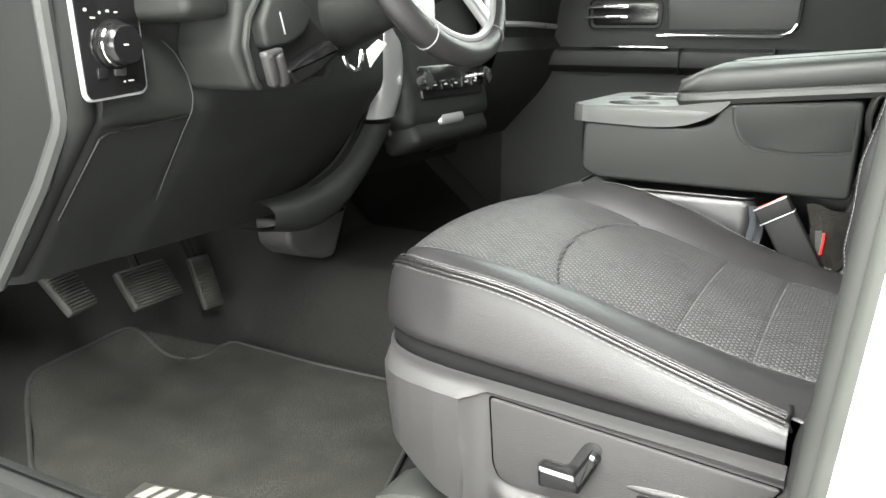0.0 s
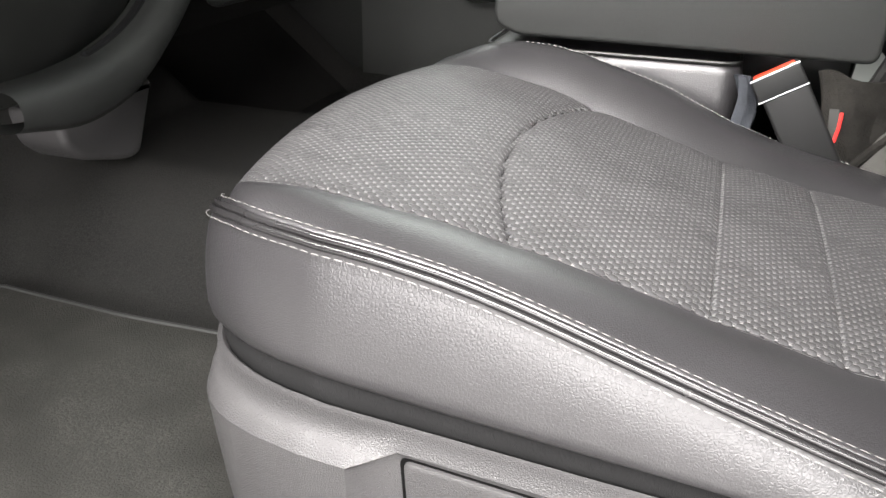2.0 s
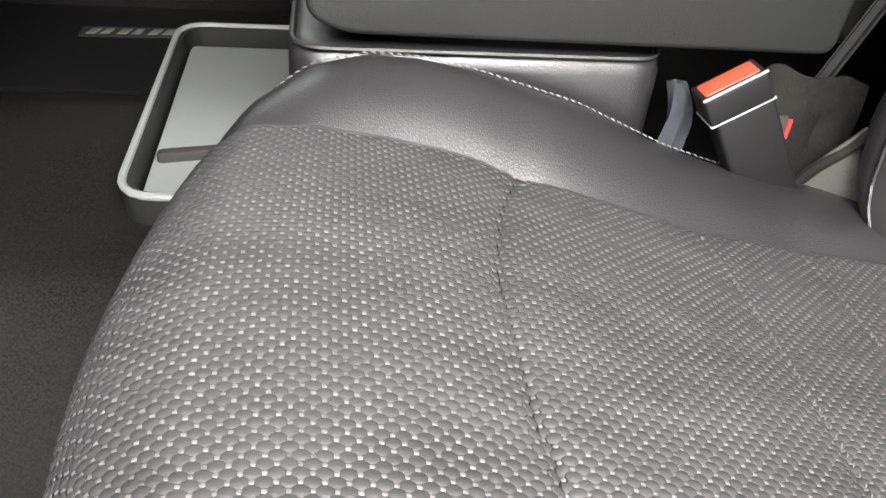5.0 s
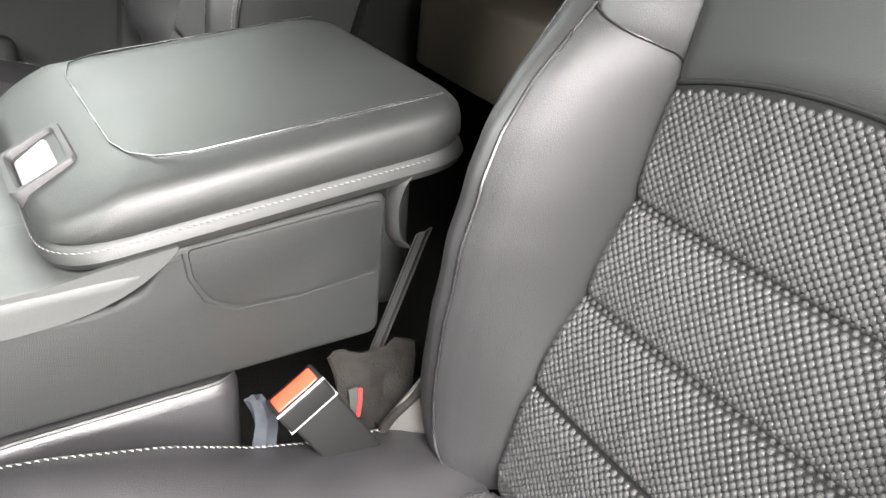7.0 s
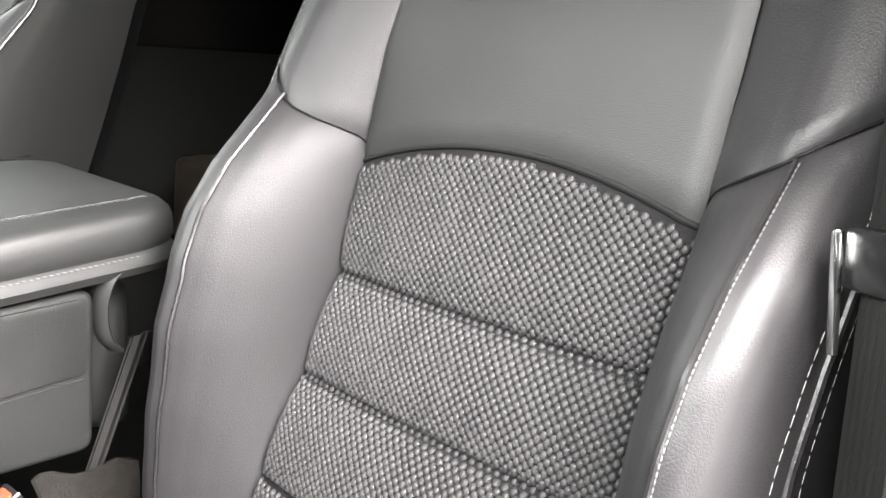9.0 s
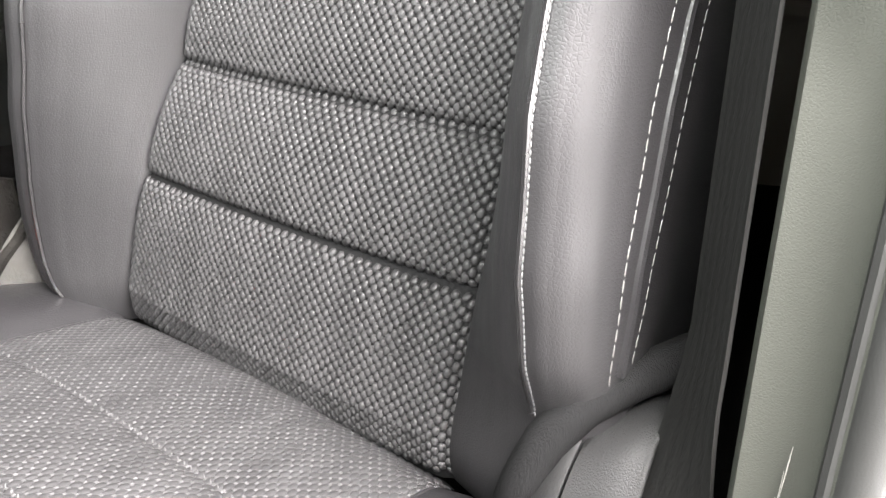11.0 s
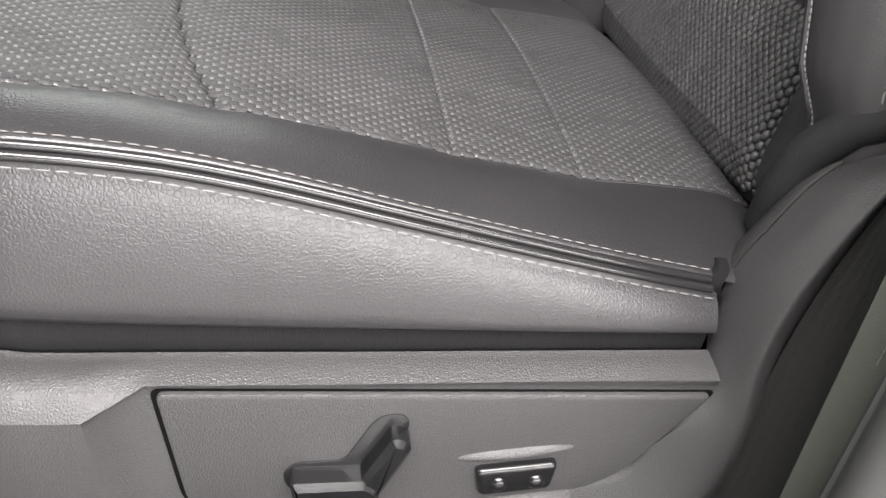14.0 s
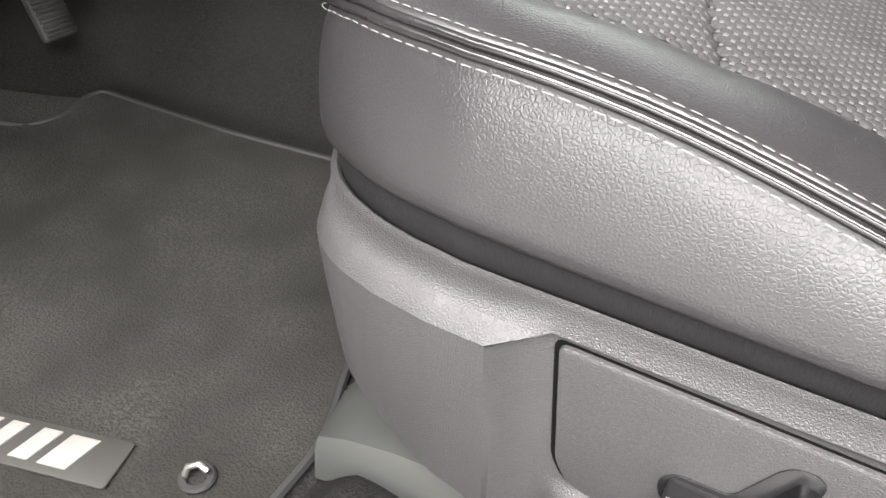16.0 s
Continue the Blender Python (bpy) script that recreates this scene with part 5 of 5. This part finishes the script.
def column():
    s = thing("steering_column", "black plastic steering column shroud with tilt lever and ignition key", "steering column", (0, 0, 0))
    part("cluster_side", moved(rbox(0.12, 0.080, 0.20, 0.014, None, 3), pose(-0.50, -0.010, 0.830, 0, -4, 0)), DASH, s, "black instrument hood side")
    face = lambda x: pose(x, 0, 0, 90, 0, 90)
    out = rounded([(0.024, 0.692), (0.050, 0.640), (0.225, 0.640), (0.262, 0.70), (0.32, 0.78), (0.32, 0.88), (0.11, 0.88), (0.045, 0.775)], 0.012)
    part("shroud", prism(out, 0.10, 0.010, face(-0.53), 3), DASH, s, "black column shroud")
    # Flat dark plate that paints the shade of the shroud's recess.
    part("shroud_recess_shade", prism(rounded([(0.046, 0.70), (0.066, 0.652), (0.215, 0.652), (0.235, 0.70), (0.17, 0.745), (0.11, 0.78), (0.07, 0.76)], 0.010), 0.003, 0.001, face(-0.431)), SHADE, s, "dark plate painted as shade in the shroud recess")
    part("shroud_lip", tube(resample([(-0.424, 0.115, 0.80), (-0.422, 0.072, 0.765), (-0.420, 0.045, 0.735), (-0.418, 0.034, 0.70), (-0.42, 0.05, 0.655), (-0.422, 0.062, 0.645)], 0.008), 0.0055, 8), DASH, s, "rounded shroud lip")
    part("brake_release", prism(rounded([(0.058, 0.728), (0.066, 0.694), (0.110, 0.700), (0.150, 0.716), (0.168, 0.745), (0.120, 0.775), (0.080, 0.765)], 0.010), 0.020, 0.006, face(-0.428), 3), DASH, s, "black release handle block")
    part("release_line", moved(rbox(0.002, 0.002, 0.03, 0.0005), pose(-0.4075, 0.098, 0.728, 18, 0, 0)), SILVER, s, "pale moulded line")
    part("lever_pivot", prism(rounded([(0.10, 0.665), (0.16, 0.69), (0.205, 0.705), (0.225, 0.69), (0.17, 0.66), (0.12, 0.645)], 0.006), 0.022, 0.005, face(-0.425), 3), GLOSS, s, "black lever pivot")
    for dy in (-0.010, 0.010):
        part("tilt_lever", moved(rbox(0.016, 0.016, 0.050, 0.006, None, 3), pose(-0.385, 0.052 + dy, 0.670, 28, 12, 0)), PLASTIC, s, "grey tilt lever")
    part("lever_yoke", moved(rbox(0.014, 0.036, 0.010, 0.004, None, 3), pose(-0.382, 0.042, 0.690, 10, 0, 0)), PLASTIC, s)
    rows = [[(-0.45 + 0.26 * a, 0.28 + (0.075 - 0.02 * a) * math.cos(t), 0.745 + 0.10 * a + (0.065 - 0.015 * a) * math.sin(t)) for t in np.linspace(0, 2 * math.pi, 28)[:-1]] for a in np.linspace(0, 1, 8)]
    v, f = grid(rows, wrap_v=True)
    part("column_cover", (v, f + [tuple(range(7 * 27, 8 * 27))]), PLASTIC_DARK, s, "tapered column cover")
    part("key_ring", tube([(-0.365, 0.176, 0.684), (-0.362, 0.178, 0.672), (-0.36, 0.190, 0.664), (-0.36, 0.206, 0.665), (-0.362, 0.214, 0.676), (-0.365, 0.222, 0.69)], 0.0035, 8), CHROME, s, "bright key bow")
    part("key_tag", prism([(0.229, 0.690), (0.261, 0.706), (0.285, 0.699), (0.238, 0.666)], 0.0015, 0.0003, pose(-0.362, 0, 0, 90, 0, 90)), PAPER, s, "small white key tag")
    return s


column()


def wheel():
    s = thing("steering_wheel", "black leather steering wheel with grey spokes", "steering wheel", (0, 0, 0))
    m = Matrix((Vector((0, 1, 0)), Vector((-0.42, 0, 0.907)), Vector((0.907, 0, 0.42)))).transposed().to_4x4()
    m.translation = Vector((-0.30, 0.285, 0.855))
    ring = [(0.187 * math.cos(a), 0.187 * math.sin(a), 0) for a in np.arange(72) * 2 * math.pi / 72]
    part("rim", moved(tube(ring, 0.0185, 16, True), m), LEATHER, s)
    part("inner_trim", moved(tube([(0.168 * math.cos(a), 0.168 * math.sin(a), 0.009) for a in np.linspace(math.pi * 1.18, math.pi * 1.82, 40)], 0.006, 8), m), SILVER, s, "satin grey inner rim trim")
    part("hub", moved(pad_shape(-0.075, 0.075, -0.065, 0.07, -0.02, 0.035, 0.04, 0.01), m), PLASTIC_DARK, s, "black airbag hub")
    for a in (180, 0, 235, 305):
        part("spoke", moved(rbox(0.11, 0.032, 0.014, 0.005, None, 3), m @ pose(0.12 * math.cos(radians(a)), 0.12 * math.sin(radians(a)), 0.004, 0, 0, a)), SILVER if a > 200 else PLASTIC_DARK, s, "grey spoke")
    for side in (-1, 1):
        part("rim_seam", moved(tube([(0.187 * math.cos(q) + 0.0192 * math.cos(b) * math.cos(q), 0.187 * math.sin(q) + 0.0192 * math.cos(b) * math.sin(q), 0.0192 * math.sin(b)) for q in (radians(270 + side * 32),) for b in np.arange(20) * 2 * math.pi / 20], 0.001, 5, True), m), THREAD_DARK, s)
    return s


wheel()


def centre_stack():
    s = thing("centre_stack", "black centre stack with silver side trim and climate controls", "centre stack", (0, 0, 0))
    part("stack_body", moved(rbox(0.20, 0.40, 0.42, 0.03, None, 3), pose(-0.715, 0.93, 0.70, 0, -10, 0)), DASH, s)
    yz = lambda x: pose(x, 0, 0, 90, 0, 90)
    left = spline([(-0.60, 0.650, 0.720), (-0.60, 0.646, 0.660), (-0.60, 0.641, 0.600), (-0.60, 0.622, 0.550), (-0.60, 0.584, 0.505), (-0.60, 0.525, 0.462), (-0.60, 0.450, 0.435), (-0.60, 0.364, 0.424), (-0.60, 0.280, 0.424)], 5)
    right = spline([(-0.60, 0.690, 0.725), (-0.60, 0.738, 0.690), (-0.60, 0.741, 0.612), (-0.60, 0.712, 0.556), (-0.60, 0.660, 0.492), (-0.60, 0.590, 0.430), (-0.60, 0.500, 0.372), (-0.60, 0.400, 0.352), (-0.60, 0.285, 0.372)], 5)
    across = ((0.0, 0.05), (0.0, 0.03), (0.03, 0.016), (0.10, 0.005), (0.25, -0.002), (0.5, -0.004), (0.75, 0.0), (0.88, 0.007), (0.96, 0.018), (1.0, 0.034), (1.0, 0.10))
    rows = [[(-0.60 - d, l[1] + (r[1] - l[1]) * k, l[2] + (r[2] - l[2]) * k) for k, d in across] for l, r in zip(left, right)]
    part("silver_trim", grid(rows[:17]), SILVER, s, "satin silver edge trim", angle=70)
    part("knee_brace", grid(rows[17:31]), DASH, s, "black curved knee brace", angle=70)
    part("brace_foot", grid([[(x + 0.0015, y, z) for x, y, z in r] for r in rows[30:]]), PLASTIC_DARK, s, "black lower end of the brace", angle=70)
    part("trim_gap", tube([(-0.632, q[1] - 0.003, q[2] - 0.001) for q in left[1:32]], 0.006, 6), GLOSS, s, "dark gap beside the trim")
    part("duct_end", prism(rounded([(0.431, 0.352), (0.440, 0.300), (0.472, 0.272), (0.560, 0.245), (0.590, 0.246), (0.640, 0.352)], 0.012), 0.08, 0.012, yz(-0.775), 3), PLASTIC, s, "grey plastic duct end")
    part("stack_foot", moved(rbox(0.10, 0.36, 0.10, 0.02, None, 3), pose(-0.64, 0.93, 0.50, 0, -25, 0)), PLASTIC_DARK, s)
    panel = part("control_panel", moved(rbox(0.02, 0.30, 0.075, 0.006), pose(-0.600, 0.93, 0.605, 0, -12, 0)), GLOSS, s, "gloss black climate panel")
    for i, y in enumerate((0.83, 0.88, 0.93, 0.98, 1.03)):
        part("climate_button", moved(rbox(0.010, 0.034, 0.022, 0.003), pose(-0.588, y, 0.598, 0, -12, 0)), SATIN, panel)
        part("button_mark", moved(rbox(0.002, 0.012, 0.003, 0.0004), pose(-0.5825, y, 0.600, 0, -12, 0)), WHITE, panel, "small white print bar")
    for y in (0.785, 1.08):
        part("dial", moved(lathe([(0.022, 0), (0.022, 0.018), (0.018, 0.022), (0.0001, 0.022)], 28), pose(-0.592, y, 0.61, 0, 80, 0)), CHROME, panel, "chrome-ringed dial")
    part("lower_bin", moved(rbox(0.03, 0.12, 0.045, 0.012, None, 3), pose(-0.60, 0.92, 0.525, 0, -25, 0)), SILVER, s, "grey pocket lip")
    part("obd_socket", moved(rbox(0.02, 0.03, 0.02, 0.004), pose(-0.635, 0.70, 0.505)), CHROME, s, "small bright socket")
    return s


centre_stack()


def pedal(name, label, c, w, h, tilt, turn, arm_to):
    s = thing(name, label, "pedal", (0, 0, 0))
    m = pose(*c, 0, tilt, turn)
    part("pad", moved(rbox(0.016, w, h, 0.005, None, 3), m), PEDAL, s, "worn rubber pad")
    n = max(8, int(h / 0.0065))
    for k in range(n):
        part("rib", moved(rbox(0.005, w * 0.9, 0.0032, 0.001), m @ pose(0.0095, 0, (k + 0.5) / n * h * 0.92 - h * 0.46)), PEDAL, s)
    top = m @ Vector((-0.01, 0, h * 0.3))
    part("arm", tube([tuple(top), tuple((top + Vector(arm_to)) / 2 + Vector((-0.02, 0, 0))), arm_to], 0.009, 8), SATIN, s, "black steel pedal arm")
    return s


pedal("parking_brake_pedal", "ribbed rubber parking brake pedal under the dash", (-0.80, 0.008, 0.315), 0.062, 0.085, -42, 12, (-0.90, 0.0, 0.42))
pedal("brake_pedal", "wide ribbed rubber brake pedal", (-0.845, 0.21, 0.262), 0.115, 0.080, -38, 0, (-0.92, 0.21, 0.44))
pedal("accelerator_pedal", "narrow ribbed accelerator pedal", (-0.885, 0.390, 0.212), 0.048, 0.112, -24, -8, (-0.95, 0.37, 0.42))
setting("firewall", moved(rbox(0.03, 2.0, 1.1, 0.0), pose(-1.22, 0.76, 0.60)), CARPET, "dark carpeted bulkhead ahead of the pedals", "bulkhead")


# Dark panel added in place of the deep shade below the dash.
setting("under_dash_blackout", moved(rbox(0.03, 1.28, 0.62, 0.0), pose(-0.93, 1.07, 0.62, 0, 12, 0)), CARPET, "added black panel that keeps the space under the dash dark", "bulkhead")
setting("passenger_kick_panel", moved(rbox(0.50, 0.03, 0.95, 0.0), pose(-1.02, 1.70, 0.52)), SHADE, "black kick panel in the passenger footwell", "wall")
setting("cowl_end", moved(rbox(0.42, 0.03, 0.9, 0.0), pose(-1.02, -0.185, 0.55)), SHADE, "black kick panel ahead of the door opening", "wall")


# ---- floor tray in front of the centre seat ----
def tray():
    s = thing("floor_tray", "grey plastic storage tray on the tunnel with a raised rim", "tray", (0, 0, 0))
    x0, x1, y0, y1 = -0.333, -0.09, 0.675, 1.10
    part("base", moved(rbox(x1 - x0 - 0.02, y1 - y0 - 0.02, 0.03, 0.008), pose((x0 + x1) / 2, (y0 + y1) / 2, 0.226)), TRAYM, s, "flat grey tray floor")
    ring = rounded([(x0, y0), (x1, y0), (x1, y1), (x0, y1)], 0.04, 6)
    wall = [[((x0 + x1) / 2 + (x - (x0 + x1) / 2) * k, (y0 + y1) / 2 + (y - (y0 + y1) / 2) * q, z) for x, y in ring] for k, q, z in ((1.0, 1.0, 0.15), (1.03, 1.02, 0.257), (1.02, 1.012, 0.264), (0.95, 0.975, 0.262), (0.93, 0.96, 0.225))]
    part("rim", grid(wall, wrap_v=True), PLASTIC_DARK, s, "raised dark rim")
    part("rim_edge", tube([((x0 + x1) / 2 + (x - (x0 + x1) / 2) * 1.02, (y0 + y1) / 2 + (y - (y0 + y1) / 2) * 1.012, 0.2635) for x, y in ring], 0.0042, 8, True), TRAYM, s, "pale rounded rim edge")
    part("divider", moved(rbox(x1 - x0 - 0.03, 0.014, 0.03, 0.005), pose((x0 + x1) / 2, 0.80, 0.238, 0, 0, 12)), PLASTIC, s)
    return s


tray()


# ---- passenger door ----
def passenger_door():
    s = thing("passenger_door", "black passenger door panel with armrest, chrome handle and trim", "car door", (0, 0, 0))
    yd = 1.66
    rows = [[(x, yd + 0.01 * math.sin(6 * z), z) for x in np.linspace(-0.80, 0.36, 14)] for z in np.linspace(0.08, 0.95, 20)]
    part("panel", grid(rows), DASH, s, "black grained door panel")
    part("outer_skin", moved(rbox(1.2, 0.02, 1.1, 0.004), pose(-0.22, yd + 0.07, 0.45)), PAINT, s, "white outer skin")
    rest = [[(x, yd - o, z) for o, z in ((0.0, 0.595), (0.05, 0.605), (0.072, 0.618), (0.078, 0.64), (0.070, 0.660), (0.04, 0.668), (0.0, 0.670))] for x in np.linspace(-0.62, 0.28, 12)]
    part("armrest", grid(rest), PLASTIC_DARK, s, "padded black armrest")
    for x in (-0.22, 0.03):
        part("armrest_joint", moved(rbox(0.004, 0.084, 0.075, 0.002), pose(x, yd - 0.042, 0.634)), GLOSS, s)
    part("switch_strip", moved(rbox(0.22, 0.03, 0.006, 0.002), pose(-0.37, yd - 0.045, 0.672)), CHROME, s, "bright window switch strip")
    part("handle_cup", moved(rbox(0.22, 0.012, 0.085, 0.02, None, 3), pose(-0.40, yd - 0.006, 0.765)), GLOSS, s, "dark handle recess")
    for z, w in ((0.786, 0.012), (0.757, 0.010)):
        part("door_handle", moved(rbox(0.135, 0.016, w, 0.004, None, 3), pose(-0.455, yd - 0.02, z)), CHROME, s, "chrome door handle")
    part("insert", moved(rbox(0.36, 0.012, 0.115, 0.012, None, 3), pose(-0.10, yd - 0.006, 0.77)), LEATHER_SOFT, s, "dark padded insert")
    part("chrome_trim", tube(resample([(-0.30, yd - 0.02, 0.706), (0.03, yd - 0.02, 0.704), (0.062, yd - 0.02, 0.716), (0.075, yd - 0.02, 0.74), (0.078, yd - 0.02, 0.80), (0.06, yd - 0.02, 0.825), (-0.30, yd - 0.02, 0.825)], 0.01), 0.005, 8), CHROME, s, "thin chrome trim line")
    part("map_pocket", moved(rbox(0.62, 0.04, 0.16, 0.03, None, 3), pose(-0.20, yd - 0.015, 0.42)), PLASTIC_DARK, s, "black map pocket")
    return s


passenger_door()
# Grey-green trim in darker dash black, to paint the dim far side.
setting("passenger_pillar", moved(rbox(0.16, 0.10, 1.5, 0.02), pose(0.40, 1.69, 0.80, 0, 6, 0)), DASH, "passenger side pillar trim painted black as if shaded", "pillar")
setting("passenger_side", moved(rbox(1.3, 0.04, 1.0, 0.0), pose(1.16, 1.71, 0.32)), DASH, "dark rear door panel", "car door")


# ---- rear bench, roof and back wall ----
def rear_bench():
    s = thing("rear_bench", "brown-grey leather rear bench seat behind the front seats", "car seat", (0, 0, 0))
    for y in (0.28, 0.76, 1.24):
        part("bench_cushion", moved(pad_shape(-0.27, 0.27, -0.235, 0.235, 0.0, 0.17, 0.05, 0.015), pose(1.10, y, 0.42, 0, 3, 0)), BENCH, s, "brown-grey leather bench cushion")
        part("bench_back", moved(pad_shape(-0.30, 0.30, -0.235, 0.235, 0.0, 0.15, 0.05, 0.015), pose(1.50, y, 0.72, 0, -70, 0)), BENCH, s, "brown-grey leather bench back")
    return s


rear_bench()
setting("cab_back_wall", moved(rbox(0.03, 1.9, 1.5, 0.0), pose(1.72, 0.76, 0.80)), FELT, "dark lined rear cab wall", "wall")
# Opaque black panel added to hide the bright hall behind the rear side.
setting("rear_side_blackout", moved(rbox(1.32, 0.012, 0.62, 0.004), pose(1.16, 1.71, 1.12)), GLOSS, "opaque black panel added to keep the rear side window dark", "window")
setting("cab_roof", moved(rbox(2.2, 1.72, 0.05, 0.02), pose(0.72, 0.76, 1.42)), HEADLINER, "grey cloth headliner under the roof", "ceiling")
setting("hall_floor", grid([[(x, y, -0.42) for y in (-40, -6, 0, 6, 40)] for x in (-40, -6, 0, 6, 40)]), CONCRETE, "pale concrete hall floor around the truck", "ground")
